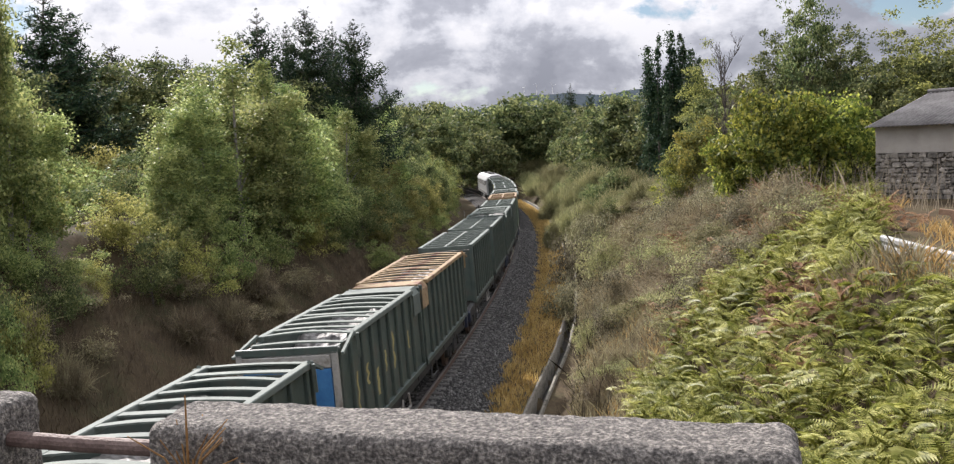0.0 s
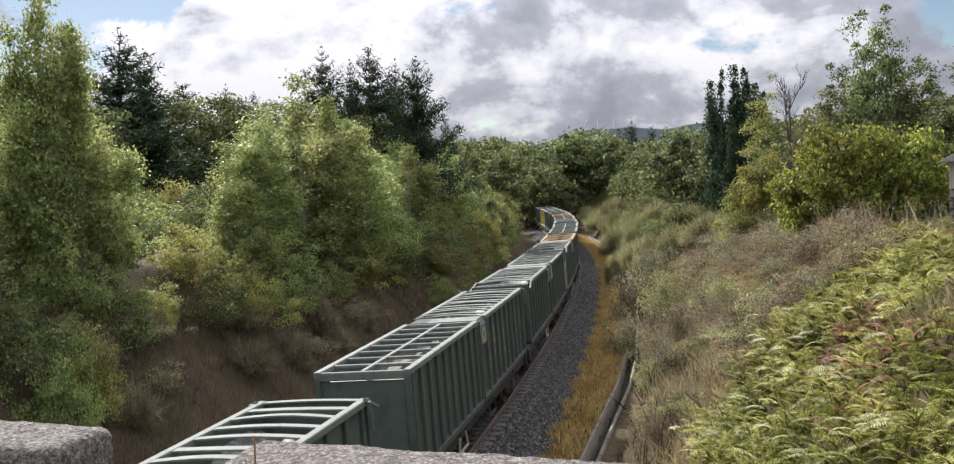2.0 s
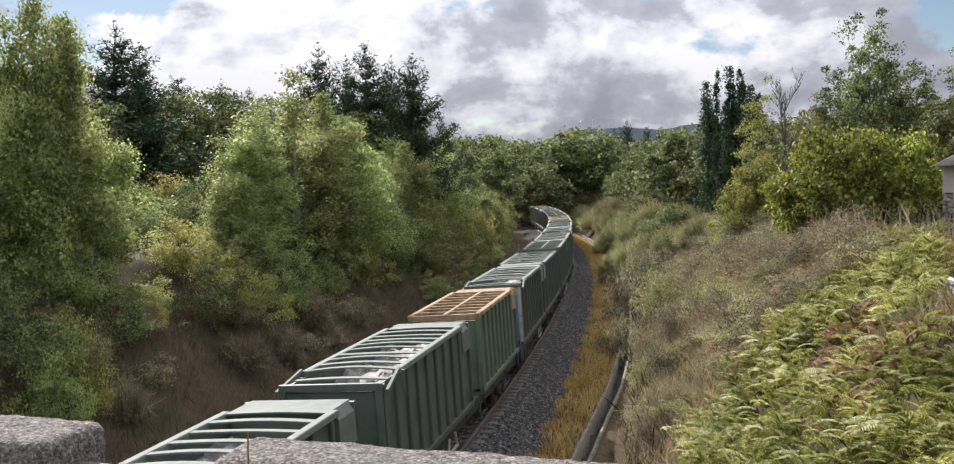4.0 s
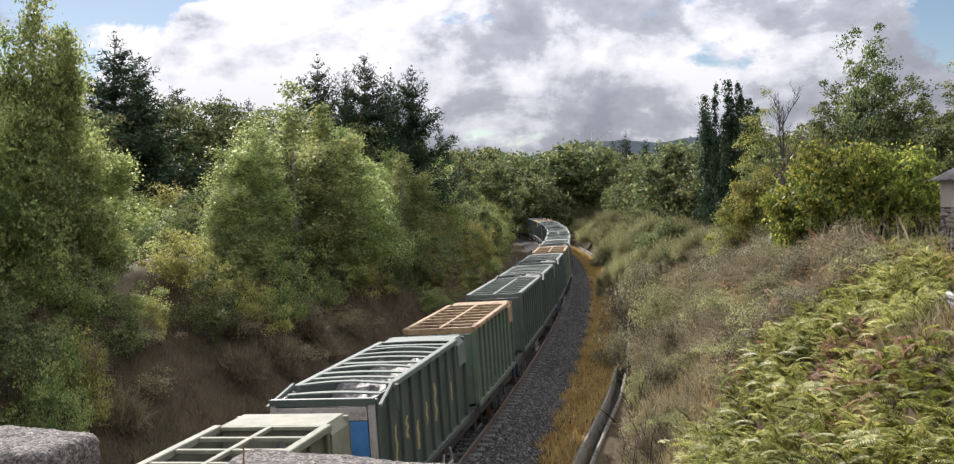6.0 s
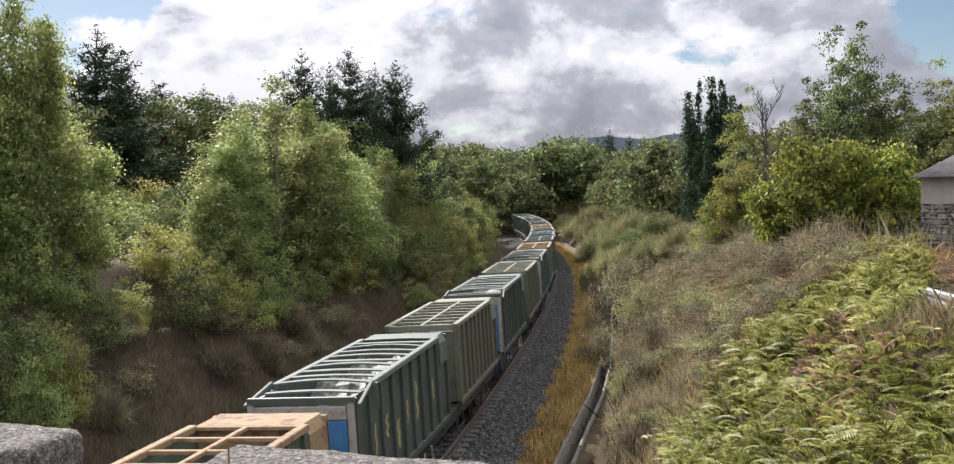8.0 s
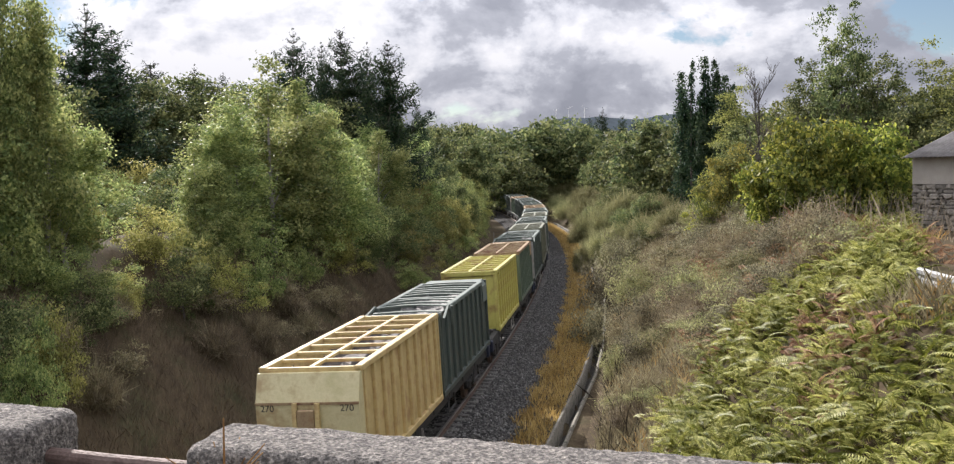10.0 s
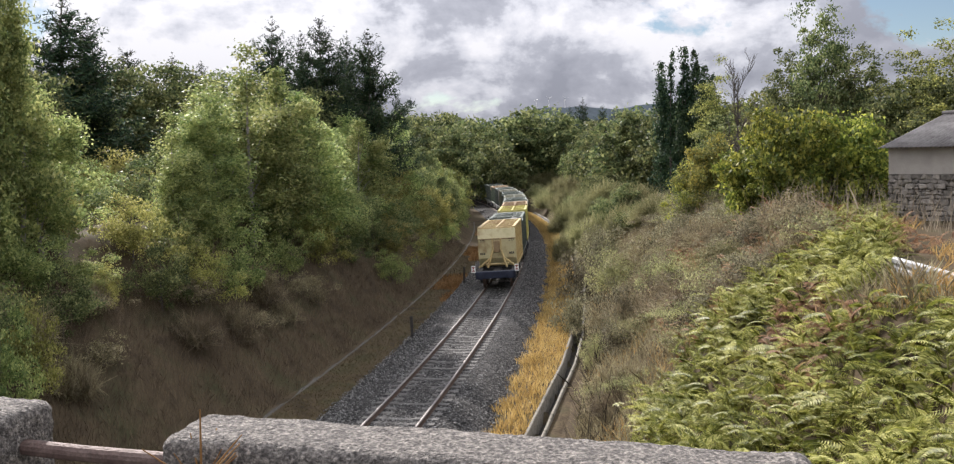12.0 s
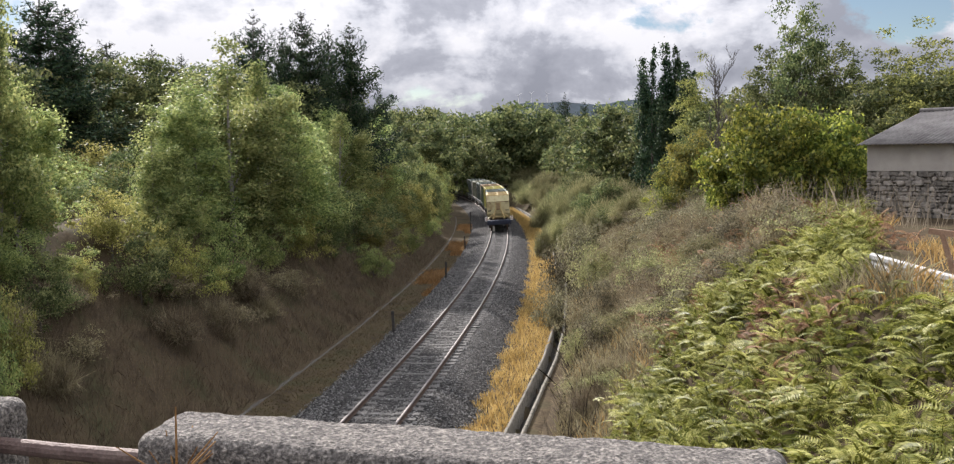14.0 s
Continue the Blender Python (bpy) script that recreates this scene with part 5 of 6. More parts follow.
    tall = [master(tree("tall_tree", "tall thin-crowned green tree with visible limbs", "tree", 60 + k, 12, 2.6, 5.6, 7.2, 125, 85, 0.6, 0.2, ("oak", "olive_leaf")[k], "bark", 0.17, 0.42, jag=0.26, group=G, nlimbs=34, stray=0.25), 13.2) for k in range(2)]
    plant(tall, [(19.5, 58, 17.4, 0.75), (24.6, 55, 14.6, 1.1), (18.0, 60, 14.6, 1.0), (13.6, 72, 15.4, 0.9), (21.3, 60, 14.8, 1.1), (26.6, 52, 14.6, 1.2), (22.9, 60, 13.6, 1.1), (16.4, 64, 13.4, 1.1)], seed=9)
    spires = [master(tree("cypress_tree", "slender dark green cypress with a pointed top", "cypress tree", 66 + k, 11, 1.5, 5.4, 5.7, 110, 80, 0.36, 0.2, "pine", "bark", 0.14, group=G, tops=3, flat=1.7, nlimbs=8, stray=0.25), 11.5, 1.5) for k in range(2)]
    plant(spires, [(10.4, 82, 16.2, 1.5), (11.0, 80, 16.9, 1.4), (11.7, 79, 17.1, 1.5), (12.4, 78, 16.7, 1.6), (12.9, 80, 15.6, 1.5), (13.4, 77, 14.6, 1.6)], seed=33, absolute=True)
    plant(oaks, [(16.2, 66, 12.0, 1.1), (18.2, 66, 11.5, 1.1), (20.5, 66, 11.5, 1.1), (14.2, 70, 11.2, 1), (23.0, 54, 11.6, 1.1), (25.5, 52, 11.6, 1.1), (28.5, 52, 12, 1.2)], seed=10)
    for (az, d, top, wide), s in zip([(15.1, 60, 14.2, 1), (16.3, 56, 11.4, 1), (14.3, 56, 10.9, 0.8)], (3, 4, 8)):
        x, y = place(az, d)
        b = bare_tree("leafless grey tree with fine twigs", s, top - gz(x, y))
        b.matrix_basis = pose(x, y, gz(x, y), 0, 0, 40 * s)
    bush = [master(tree("bright_bush", "large bush with bright yellow-green broad leaves", "bush", 70 + k, 3.6, 2.6, 1.9, 2.1, 70, 140, 0.6, 0.22, "bush", "bark", 0.08, jag=0.22, nlimbs=10, stray=0.15), 4.1) for k in range(2)]
    plant(bush, [(15.8, 41, 9.0, 0.8), (17.4, 40, 10.0, 0.8), (19.2, 42, 9.1, 0.9), (20.5, 41, 9.8, 0.8), (22.0, 43, 8.7, 0.9), (16.8, 39.5, 8.0, 0.7), (18.4, 39.5, 8.2, 0.7)], seed=11)
    gold = [master(tree("yellowing_bush", "bush with yellowing autumn leaves", "bush", 80, 3.4, 1.8, 2.0, 2.0, 60, 150, 0.5, 0.15, "yellow_leaf", "bark", 0.07, nlimbs=9, stray=0.15), 4.0)]
    plant(gold, [(13.2, 52, 9.3, 0.9), (12.2, 54, 8.0, 0.9)], seed=12)
    brooms = [master(broom("grey-green broom shrub of thin stems", 90 + k, 2.4, 1.5, 6500, spread=0.26), 2.6, 1.6) for k in range(3)]
    plant(brooms, [(10.1, 64, 6.1, 1.9), (11.1, 61, 5.7, 1.2), (6.4, 112, 6.0, 3.4), (4.7, 143, 5.9, 3.8), (3.2, 180, 6.7, 4.8), (5.6, 170, 7.6, 5.0), (7.5, 115, 7.0, 3.1), (1.7, 230, 6.9, 5.5), (3.5, 142, 4.1, 3.3),
                   (5.0, 108, 4.3, 2.9), (6.7, 79, 4.3, 2.1), (2.8, 161, 4.2, 2.7), (2.0, 182, 5.5, 3.1), (3.9, 200, 8.0, 6.0), (8.4, 130, 6.5, 3.7), (5.6, 86, 2.9, 2.0), (4.1, 108, 2.9, 1.8), (9.0, 78, 6.4, 2.1), (7.5, 84, 5.1, 2.3), (4.2, 77, 2.4, 1.0)], seed=13, absolute=True)
    plant(brooms, [(5.9, 98, 5.0, 2.4), (4.4, 125, 5.0, 2.8), (7.0, 100, 6.2, 2.6), (8.0, 72, 5.0, 1.8), (9.4, 66, 5.2, 1.6), (6.0, 70, 2.9, 1.4), (5.0, 88, 2.9, 1.6)], seed=14, absolute=True)
    greens = [master(tree("leafy_shrub", "green leafy shrub among broom", "shrub", 95, 2.6, 1.5, 1.3, 1.4, 50, 170, 0.42, 0.12, "oak", "bark", 0.05, nlimbs=8, stray=0.2), 2.9, 1.7)]
    plant(greens, [(8.0, 78, 5.9, 2.4), (8.8, 69, 4.8, 1.6), (6.9, 108, 6.4, 3.3), (9.5, 110, 6.7, 3.4), (5.6, 111, 4.6, 2.2)], seed=15, absolute=True)
    browns = [master(tree("withered_bush", "brown withered undergrowth bush", "shrub", 97 + k, 1.7, 1.3, 0.75, 0.8, 50, 85, 0.36, 0.085, ("scrub", "brown", "shrub")[k], "bark", 0.035, 0.35, jag=0.38, nlimbs=18, stray=0.4), 1.8, 1.4) for k in range(3)]
    plant(browns, [(12.2, 54, 5.8, 1.6), (13.6, 48, 5.9, 1.3), (15.0, 44, 6.2, 1.2), (11.1, 50, 5.1, 1.8), (9.3, 50, 4.4, 2.0), (7.4, 51, 3.3, 1.7), (6.7, 67, 3.6, 2.0), (12.6, 42, 5.3, 1.4), (10.7, 39, 4.2, 1.3), (8.3, 40, 2.8, 1.3),
                   (6.6, 42, 1.8, 1.3), (16.1, 36, 5.9, 1.0), (5.5, 57, 2.8, 1.3), (9.6, 43, 3.8, 1.4), (6.2, 36, 1.3, 0.8), (5.1, 46, 1.7, 0.8), (14.0, 37, 5.4, 1.1), (15.7, 31, 5.2, 0.8), (7.9, 34, 2.1, 1.0)], seed=16, absolute=True)
    # thicket along the foot of the shaded bank, round the bend
    hedge = []
    for i in range(22):
        x, y, _, _ = on_track(58 + 5.0 * i, -6.9 - 0.9 * (i % 3))
        hedge.append((math.degrees(math.atan2(x, y)), math.hypot(x, y), (2.6, 4.2, 5.2)[i % 3], (1.5, 2.0, 2.3)[i % 3]))
    plant(shrubs, hedge, seed=41, absolute=True)


def brush_scatter():
    """Tangled scrub over the bank beside the drain."""
    rng = np.random.default_rng(31)
    src = [master(broom("grey-brown tangle of withered scrub", 120 + k, 1.4, 1.2, 2000, "brown", "withered_bush", 0.3), 1.6, 1.4) for k in range(2)]
    src += [master(tree("withered_bush", "grey-brown thorny scrub with small dry leaves", "shrub", 124 + k, 1.3, 1.1, 0.6, 0.65, 40, 75, 0.34, 0.075, ("scrub", "scrub", "shrub", "brown")[k], "bark", 0.03, 0.35, jag=0.4, nlimbs=16, stray=0.45), 1.3, 1.2) for k in range(4)]
    P = np.concatenate([strip_places(rng, 150, 27, 84, 6.6, 13.0, 1.3), strip_places(rng, 46, 24, 80, -12.0, -7.4, 1.1)])
    order = [2, 3, 0, 4, 2, 5, 3, 1, 4, 5]
    used = set()
    for i, (x, y, z) in enumerate(P):
        a = order[i % len(order)] if i < 150 else (5, 1, 0)[i % 3]
        ob = src[a]
        k, kz = rng.uniform(0.6, 1.1), rng.uniform(0.5, 1.05) if i < 150 else rng.uniform(0.6, 1.0)
        m = pose(x, y, z - 0.1, 0, 0, rng.uniform(0, 360)) @ Matrix.Diagonal((k, k, kz, 1))
        if a not in used:
            ob.matrix_basis = m
            used.add(a)
        else:
            copy_thing(ob, m @ Matrix.Diagonal((*[1 / v for v in ob.scale], 1)))


def blades(name, label, material, places, heights, seed, width=0.012, lean=0.35):
    """Thin bent blades standing at the given places."""
    rng = np.random.default_rng(seed)
    n = len(places)
    a = rng.random(n) * 6.28
    side = np.stack([np.cos(a), np.sin(a), 0 * a], 1) * (width * rng.uniform(0.6, 1.4, n))[:, None]
    tip = places + np.stack([rng.normal(size=n) * lean, rng.normal(size=n) * lean, np.ones(n)], 1) * heights[:, None]
    mid = places + (tip - places) * 0.55 + np.stack([0 * a, 0 * a, 0.08 * heights], 1)
    V = np.stack([places - side, places + side, mid + side * 0.7, tip, mid - side * 0.7], 1).reshape(-1, 3)
    ob = piece(name, raw_mesh(name, V, np.arange(5 * n).reshape(n, 5)), material)
    return tagged(ob, label, "grass", kind="stuff")


def strip_places(rng, n, s0, s1, o0, o1, bias=1.5):
    s = s0 + (s1 - s0) * rng.random(n) ** bias
    o = rng.uniform(o0, o1, n)
    h = np.interp(s, TS, TH)
    x, y = np.interp(s, TS, TX) + o * np.cos(h), np.interp(s, TS, TY) - o * np.sin(h)
    return np.stack([x, y, ground_z(x, y) - 0.02], 1)


def patchy(P, scale, cut, shift=0.0):
    f = np.sin(P[:, 0] * scale + shift) * np.sin(P[:, 1] * scale * 0.8 + 1.3 * shift) + 0.5 * np.sin(P[:, 0] * scale * 2.3 - P[:, 1] * scale * 1.7)
    return P[f > cut]


def grass_all():
    rng = np.random.default_rng(77)
    P = strip_places(rng, 34000, 17, 150, 2.7, 4.95, 1.5)
    s, o = offsets(P[:, 0], P[:, 1])
    P = P[(o < 4.62 + drain_shift(s)) & (o > 2.85 + 0.22 * np.sin(1.7 * s) + 0.15 * np.sin(4.1 * s) + 0.2 * rng.random(len(s)))]
    blades("golden_grass", "dry golden grass strip beside the ballast", "straw", P, rng.uniform(0.12, 0.38, len(P)), 1, 0.014)
    P = patchy(strip_places(rng, 12000, 56, 120, -4.9, -3.2, 1.3), 0.35, 0.2, 2.0)
    blades("golden_grass", "dry golden grass tufts beside the shaded kerb", "straw", P, rng.uniform(0.15, 0.4, len(P)), 2, 0.014)
    P = strip_places(rng, 42000, 14, 110, 5.8, 12.5, 1.5)
    P = P[~fern_ground(P)]
    blades("bank_grass", "withered brown grass on the sunlit bank", "brown", P, rng.uniform(0.2, 0.7, len(P)), 3, 0.014, 0.45)
    P = patchy(strip_places(rng, 32000, 16, 80, 6.0, 17, 1.3), 0.5, -0.2, 0.4)
    P = P[~fern_ground(P)]
    blades("bank_grass", "pale dry grass on top of the bank", "straw", P, rng.uniform(0.15, 0.5, len(P)), 4, 0.012, 0.45)
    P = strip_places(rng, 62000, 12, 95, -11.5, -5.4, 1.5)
    blades("bank_grass", "dead bracken and grass on the left bank, shade painted into the brown", "shade_bracken", P, rng.uniform(0.12, 0.5, len(P)), 5, 0.007, 0.35)
    P = strip_places(rng, 24000, 16, 90, -5.1, -3.0, 1.4)
    blades("path_grass", "short olive-brown turf between ballast and kerb", "turf", P, rng.uniform(0.03, 0.11, len(P)), 7, 0.014, 0.9)
    P = strip_places(rng, 300, 24, 62, 5.65, 7.0, 1.3)
    blades("dead_stalks", "dark dead stalks leaning over the drain", "stalk", P, rng.uniform(0.6, 1.7, len(P)), 8, 0.016, 0.4)
    P = strip_places(rng, 420, 30, 40, 12.5, 18.0, 1.0)
    blades("tall_reeds", "tall pale dead stalks below the bush", "reed", P, rng.uniform(0.6, 1.9, len(P)), 6, 0.009, 0.3)


def frond_template(pairs=14):
    """One bracken frond of length 1 along +x: an arching stem with paired, toothed leaflets that shrink to the tip."""
    V, F = [], []
    for k in range(pairs):
        f = 0.2 + 0.78 * k / (pairs - 1)
        x, z = f, 0.7 * f - 0.62 * f * f
        w = 0.30 * (1 - f) ** 0.75 + 0.03
        g = 0.012 + 0.02 * (1 - f) ** 0.5
        for sgn in (-1, 1):
            i = len(V)
            V += [(x - g * 0.5, 0, z), (x - g * 0.5 + 0.10 * w, sgn * w * 0.5, z + 0.02), (x + 0.30 * w, sgn * w, z - 0.10 * w), (x + g * 0.9 + 0.08 * w, sgn * w * 0.45, z - 0.012), (x + g * 0.6, 0, z)]
            F.append((i, i + 1, i + 2, i + 3, i + 4) if sgn < 0 else (i + 4, i + 3, i + 2, i + 1, i))
    i = len(V)
    V += [(0, -0.008, -0.1), (0, 0.008, -0.1), (0.28, 0.008, 0.14), (0.55, 0.006, 0.197), (0.28, -0.008, 0.14)]
    F.append((i, i + 1, i + 2, i + 3, i + 4))
    return np.array(V), np.array(F)


def fern_ground(P):
    """Where bracken covers the bank: from a slanting edge up to the guard rail and the barn's yard."""
    d = np.hypot(P[:, 0], P[:, 1])
    az = np.degrees(np.arctan2(P[:, 0], P[:, 1]))
    edge = np.interp(d, [10, 20, 24, 27, 30, 34, 40], [7.5, 8.4, 10.0, 13, 17, 20, 22.5]) + 0.9 * np.sin(1.3 * d)
    behind = np.where(P[:, 1] < 17.6, P[:, 0] > 6.45 + 0.1 * (17.6 - P[:, 1]), az > 23.2)
    return (az > edge) & (d > 5.5) & (d < 40) & (az < 38) & ~behind


def bracken(name, label, material, P, seed, size=(0.6, 1.25), per=6):
    rng = np.random.default_rng(seed)
    T, F = frond_template()
    n = len(P) * per
    base = np.repeat(P, per, 0) + rng.normal(size=(n, 3)) * (0.16, 0.16, 0.03)
    L = rng.uniform(*size, n)
    az = -2.0 + rng.normal(size=n) * 2.0
    pitch = rng.uniform(-0.45, 0.75, n)
    roll = rng.normal(size=n) * 0.35
    V = T[None] * L[:, None, None]
    y, z = V[..., 1], V[..., 2]
    c, s = np.cos(roll)[:, None], np.sin(roll)[:, None]
    y, z = y * c - z * s, y * s + z * c
    x = V[..., 0]
    c, s = np.cos(pitch)[:, None], np.sin(pitch)[:, None]
    x, z = x * c - z * s, x * s + z * c
    c, s = np.cos(az)[:, None], np.sin(az)[:, None]
    x, y = x * c - y * s, x * s + y * c
    lift = 0.1 + 0.22 * np.sin(base[:, 0] * 2.1 + 1) * np.sin(base[:, 1] * 1.7) + rng.uniform(-0.1, 0.32, n)
    V = np.stack([x, y, z + lift[:, None]], -1) + base[:, None]
    F = F[None] + (np.arange(n) * len(T))[:, None, None]
    ob = piece(name, raw_mesh(name, V.reshape(-1, 3), F.reshape(-1, 5)), material)
    tagged(ob, label, "ferns", kind="stuff")


def ferns_all():
    rng = np.random.default_rng(5)
    P = strip_places(rng, 5200, 3, 44, 5.9, 19, 1.0)
    P = P[fern_ground(P)]
    red = (np.hypot(P[:, 0] - 6.5, (P[:, 1] - 19.6) * 0.8) < 0.75) | (np.hypot(P[:, 0] - 8.6, P[:, 1] - 27.8) < 1.1)
    bracken("fern_bed", "green and yellowing bracken covering the sunlit bank", "fern", P[~red][:1800], 8, (0.32, 0.68), 7)
    R = strip_places(rng, 520, 25, 48, 8.5, 15.5, 1.0)
    Q = np.concatenate([P[red], patchy(P, 0.8, 0.95, 3.0), R])
    bracken("dead_ferns", "patch of rust-brown dead bracken among the green", "deadfern", Q, 9, (0.3, 0.6), 5)


grow_all()
brush_scatter()
grass_all()
ferns_all()

# ---- barn, road and fences on the bank ----


def make_barn():
    c = (15.0, 34.9)
    z0 = 5.45
    barn = thing("stone_barn", "old stone barn with block upper wall and corrugated roof", "barn", m=pose(c[0], c[1], z0, 0, 0, math.degrees(math.atan2(-0.77, 0.64))))
    # local: +x along the front wall, +y to the back
    L, D, h1, h2 = 9.0, 10.0, 1.95, 2.98
    bm = bmesh.new()
    box(bm, 0.04, L, 0.06, D, -0.6, h1)
    part("lower_wall", bm, "mortar", barn)
    bm = boxed(0.0, L, 0.0, D, h1 + 0.004, h2, bevel=0.01)
    part("upper_wall", bm, "render", barn, "bare grey concrete block wall")
    rng = random.Random(3)
    z = -0.1
    while z < h1 - 0.02:
        hgt = min(rng.uniform(0.12, 0.24), h1 - z)
        if h1 - z - hgt < 0.1:
            hgt = h1 - z
        x = 0.0
        while x < 5.2:
            w = rng.uniform(0.12, 0.42)
            cuts = 2 if w < 0.3 and hgt > 0.2 and rng.random() < 0.6 else 1
            for q in range(cuts):
                za, zb = z + hgt * q / cuts, z + hgt * (q + 1) / cuts
                bm = boxed(x + 0.014, x + w - 0.014, -0.02 - rng.uniform(0, 0.07), 0.10, za + 0.014, zb - 0.014, bevel=0.03)
                for v in bm.verts:
                    v.co += Vector((rng.gauss(0, 0.028), 0, rng.gauss(0, 0.026)))
                part("stone", bm, "wall_stone", barn)
            x += w
        z += hgt
    # corrugated sheets: front slope from eave to ridge, and the back slope
    ridge_y, rise = 5.0, 1.3
    for name, ya, yb, za, zb in (("front_roof", -0.35, ridge_y, h2 - 0.06, h2 + rise), ("back_roof", ridge_y, D + 0.3, h2 + rise, h2 - 0.06)):
        n = 220
        V = []
        for j in range(2):
            for k in range(n + 1):
                x = -0.25 + (L + 0.5) * k / n
                V.append((x, (ya, yb)[j], (za, zb)[j] + 0.03 * math.sin(x * 2 * math.pi / 0.177) + 0.05))
        F = [(k, k + 1, n + 2 + k, n + 1 + k) for k in range(n)]
        ob = piece(name, raw_mesh(name, V, F), "roof", barn, "corrugated grey fibre-cement sheets")
        mod = ob.modifiers.new("thick", "SOLIDIFY")
        mod.thickness = 0.02
    bm = bmesh.new()
    tube(bm, [(-0.28, ridge_y, h2 + rise + 0.07), (L + 0.3, ridge_y, h2 + rise + 0.07)], [0.11, 0.11], 10)
    part("ridge_cap", bm, "roof", barn)
    for x in (0.02, L - 0.02):
        bm = bmesh.new()
        v = [bm.verts.new(p) for p in ((x, 0, h2), (x, D, h2), (x, ridge_y, h2 + rise - 0.02))]
        w = [bm.verts.new((p.co.x + (0.15 if x < 1 else -0.15), p.co.y, p.co.z)) for p in v]
        bm.faces.new(v)
        bm.faces.new(w[::-1])
        for i in range(3):
            bm.faces.new((v[i], w[i], w[(i + 1) % 3], v[(i + 1) % 3]))
        bmesh.ops.recalc_face_normals(bm, faces=bm.faces)
        part("gable", bm, "render", barn)


def make_road():
    pts = [(2.0, -2.5, 6.63), (6.0, 0.5, 6.4), (9.0, 6.0, 6.0), (11.6, 14.0, 5.78), (14.2, 22.0, 5.74), (19, 29.0, 5.78), (27, 36.0, 5.8)]
    V, n = [], 8
    P = []
    for i in range(len(pts) - 1):
        for k in range(6):
            P.append(Vector(pts[i]).lerp(Vector(pts[i + 1]), k / 6))
    for i, p in enumerate(P[:-1]):
        d = (P[i + 1] - p)
        s = Vector((d.y, -d.x, 0)).normalized()
        for k in range(n):
            q = p + s * (-2.2 + 4.4 * k / (n - 1))
            V.append((q.x, q.y, max(q.z, gz(q.x, q.y) + 0.05)))
    F = [(i * n + k, i * n + k + 1, (i + 1) * n + k + 1, (i + 1) * n + k) for i in range(len(P) - 2) for k in range(n - 1)]
    tagged(piece("road", raw_mesh("road", V, F), "asphalt"), "worn pale grey asphalt lane behind the guard rail", "road", kind="structure")


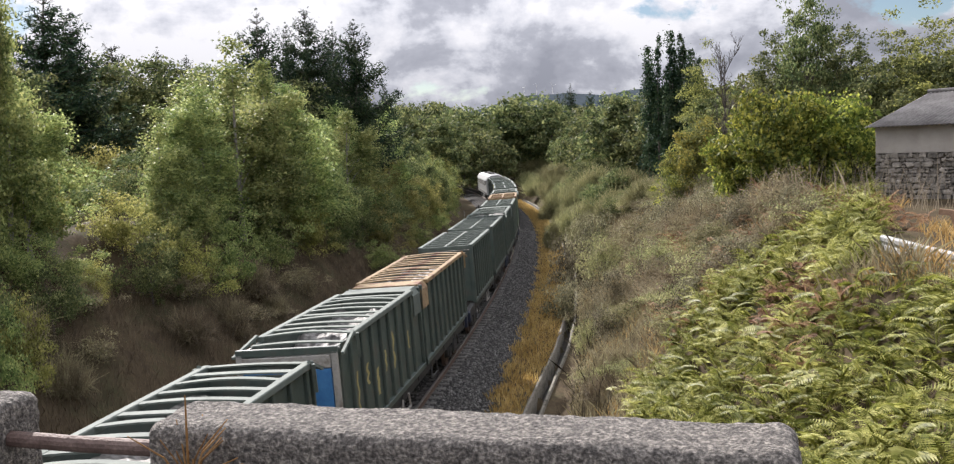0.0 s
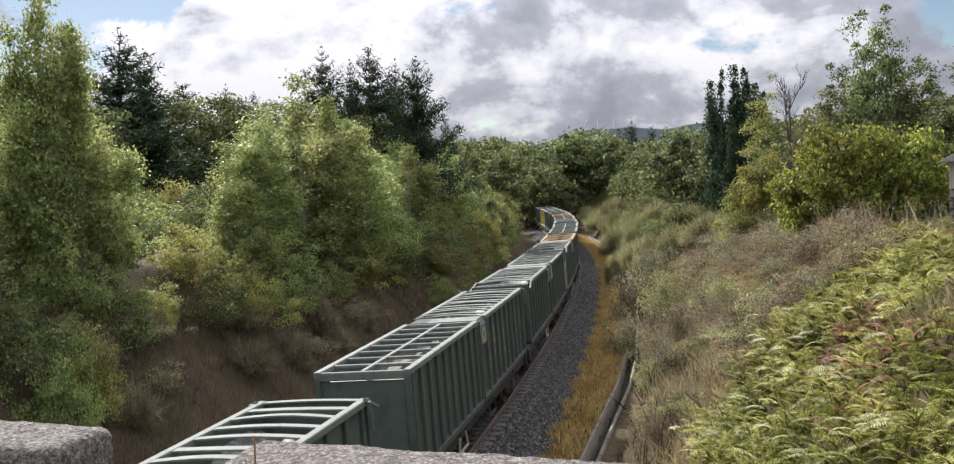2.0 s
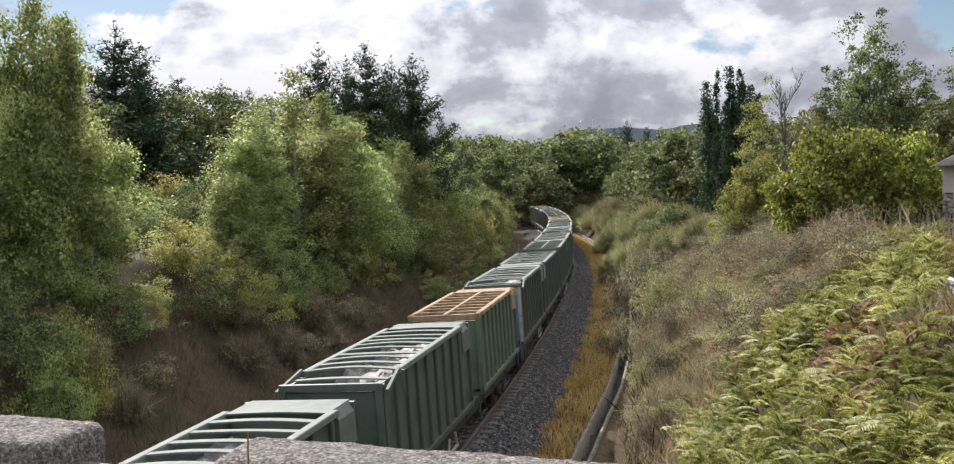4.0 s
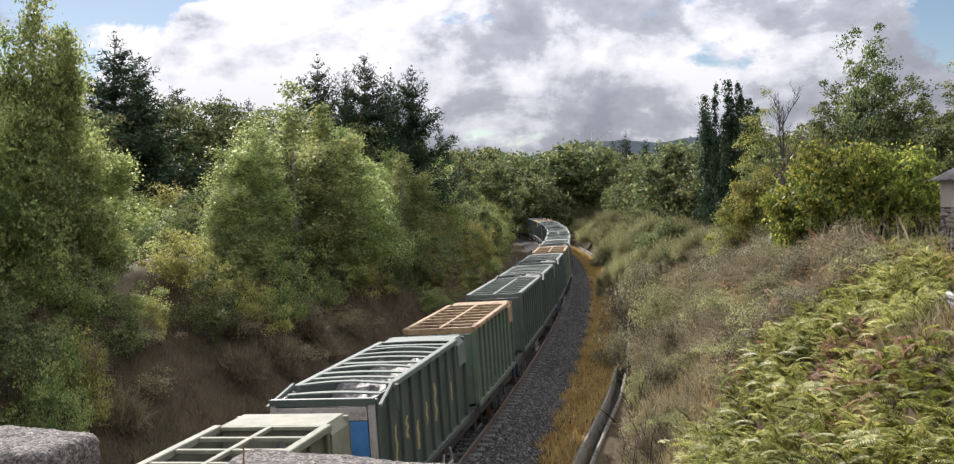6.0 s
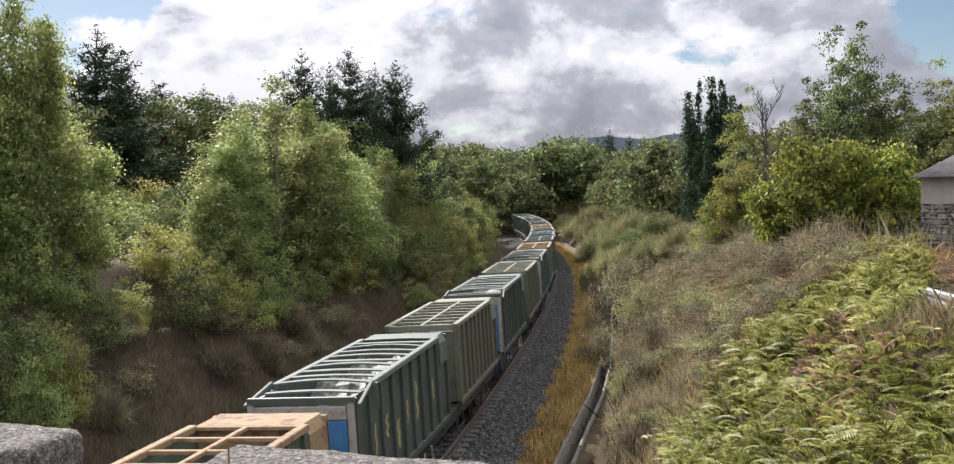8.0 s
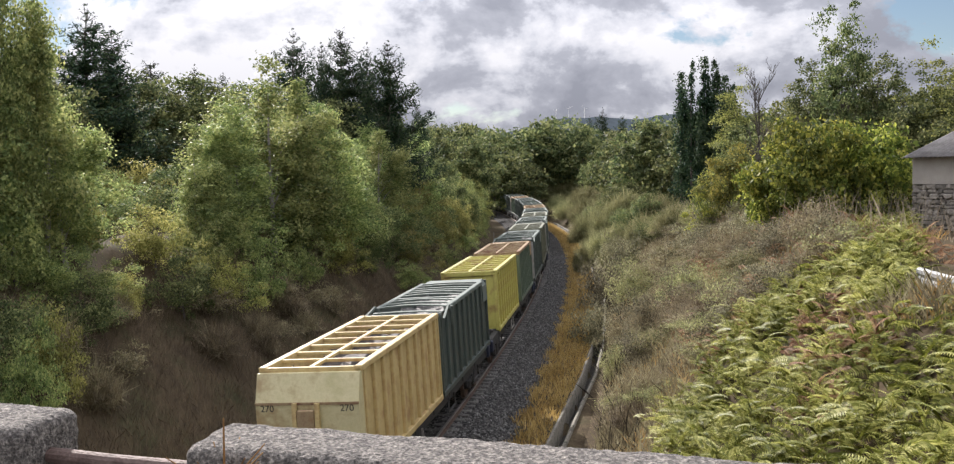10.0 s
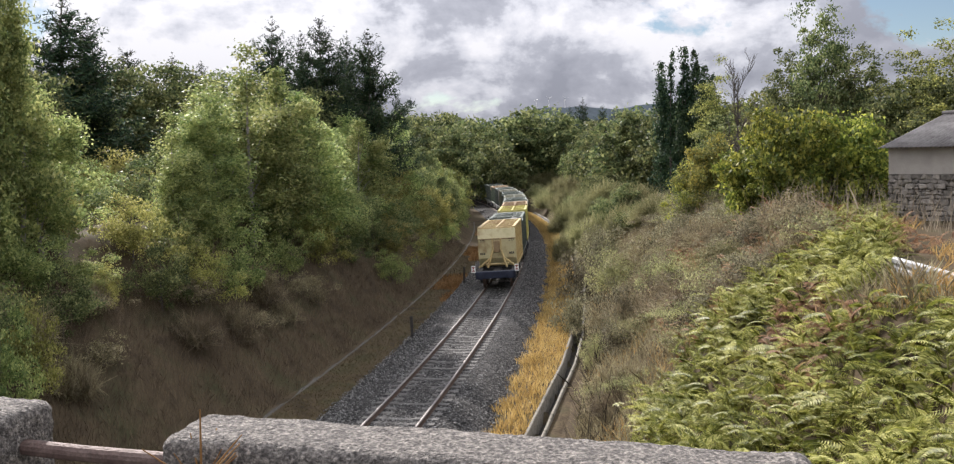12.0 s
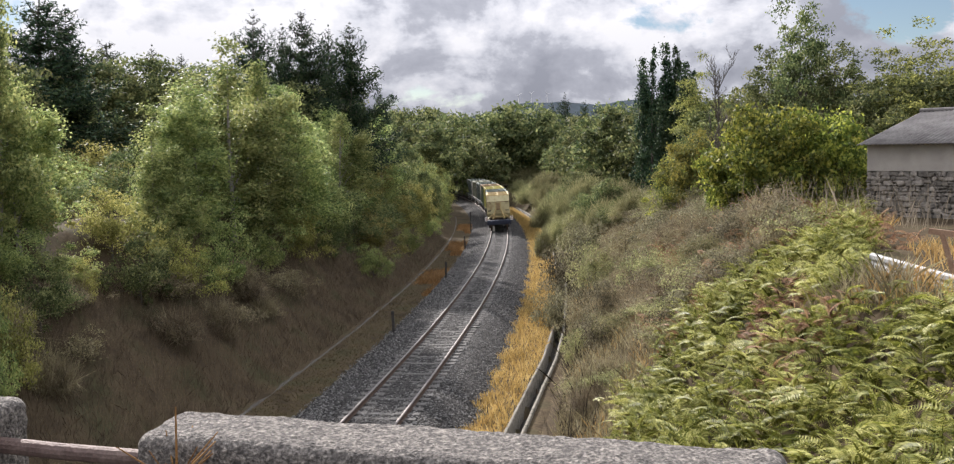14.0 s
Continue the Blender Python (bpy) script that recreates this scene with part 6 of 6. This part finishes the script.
def make_guardrail():
    g = thing("guard_rail", "pale galvanised guard rail half hidden by ferns", "guard rail")
    a, b = Vector((7.7, 17.6, 6.07)), Vector((8.75, 13.0, 5.72))
    d = (b - a).normalized()
    s = Vector((d.y, -d.x, 0)).normalized()
    prof = [(0.0, -0.155), (0.045, -0.12), (0.045, -0.06), (0.0, -0.02), (0.0, 0.02), (0.045, 0.06), (0.045, 0.12), (0.0, 0.155)]
    bm = bmesh.new()
    rows = [[bm.verts.new(p + s * o * k + Vector((0, 0, z))) for o, z in prof] for p, k in ((a, 1), ((a + b) / 2, 1), (b, 1))]
    for r0, r1 in zip(rows, rows[1:]):
        for k in range(len(prof) - 1):
            bm.faces.new((r0[k], r0[k + 1], r1[k + 1], r1[k]))
    ob = part("beam", bm, "galvanised", g)
    ob.modifiers.new("thick", "SOLIDIFY").thickness = 0.012
    for k in range(4):
        p = a.lerp(b, (k + 0.15) / 3.6) - s * 0.12
        part("post", boxed(p.x - 0.06, p.x + 0.06, p.y - 0.06, p.y + 0.06, gz(p.x, p.y) - 0.2, p.z + 0.1, bevel=0.01), "concrete", g)
    t = thing("timber_rail", "reddish weathered timber rail leaning on a post", "rail")
    bm = bmesh.new()
    beam(bm, (9.3, 18.6, 6.55), (10.3, 17.9, 6.42), 0.09, 0.12)
    part("bar", bm, "wood", t)
    bm = bmesh.new()
    beam(bm, (9.5, 18.45, 6.5), (9.75, 18.3, gz(9.75, 18.3) - 0.1), 0.12, 0.10)
    part("leg", bm, "wood", t)
    bm = bmesh.new()
    pts = [(7.2 + 0.5 * k, 29.2 - 1.3 * k, gz(7.2 + 0.5 * k, 29.2 - 1.3 * k) + 0.32) for k in range(5)]
    tube(bm, pts, [0.09] * 5, 8)
    ob = part("fallen_log", bm, "pale_bark", None)
    tagged(ob, "pale barkless log lying on the bank top", "log")


HILL_AZ, HILL_TOP = (-50, -20, -4, 0, 1.9, 3.4, 5.5, 7.7, 9.4, 10.5, 14, 30, 50), (40, 60, 70, 97, 119, 129, 127, 119, 129, 132, 122, 90, 60)


def make_hills():
    rng = np.random.default_rng(2)
    az = np.linspace(-50, 50, 140)
    top = np.interp(az, HILL_AZ, HILL_TOP) + rng.normal(size=140) * 1.2
    V, F = [], []
    for j, (dist, k) in enumerate(((1500, -0.2), (1900, 0.45), (2300, 1.0), (2800, 0.5))):
        for a, t in zip(az, top):
            x, y = place(a, dist)
            V.append((x, y, 8 + t * k if k > 0 else -5))
    for j in range(3):
        for i in range(139):
            F.append((j * 140 + i, j * 140 + i + 1, (j + 1) * 140 + i + 1, (j + 1) * 140 + i))
    tagged(piece("hills", raw_mesh("hills", V, F), "hill"), "distant heath hills, haze painted in as blue", "hills", kind="structure")
    for a in (2.7, 3.5, 4.5):
        x, y = place(a, 2300)
        w = thing("wind_turbine", "tiny white wind turbine on the hilltop", "wind turbine", "wind turbines on the hill", m=pose(x, y, 8 + np.interp(a, HILL_AZ, HILL_TOP) - 2) @ Matrix.Diagonal((0.6, 0.6, 0.6, 1)))
        bm = bmesh.new()
        tube(bm, [(0, 0, 0), (0, 0, 20), (0, 0, 38)], [1.2, 0.9, 0.6], 8)
        part("tower", bm, "white", w)
        part("nacelle", boxed(-0.9, 0.9, -3, 2, 37.4, 39.4, bevel=0.3), "white", w)
        for k in range(3):
            bm = bmesh.new()
            t = radians(17 * a + 120 * k)
            tube(bm, [(0, -3.2, 38.4), (6 * math.sin(t), -3.2, 38.4 + 6 * math.cos(t)), (17 * math.sin(t), -3.2, 38.4 + 17 * math.cos(t))], [0.5, 0.7, 0.12], 5)
            part("blade", bm, "white", w)


make_barn()
make_road()
make_guardrail()
make_hills()


motions()
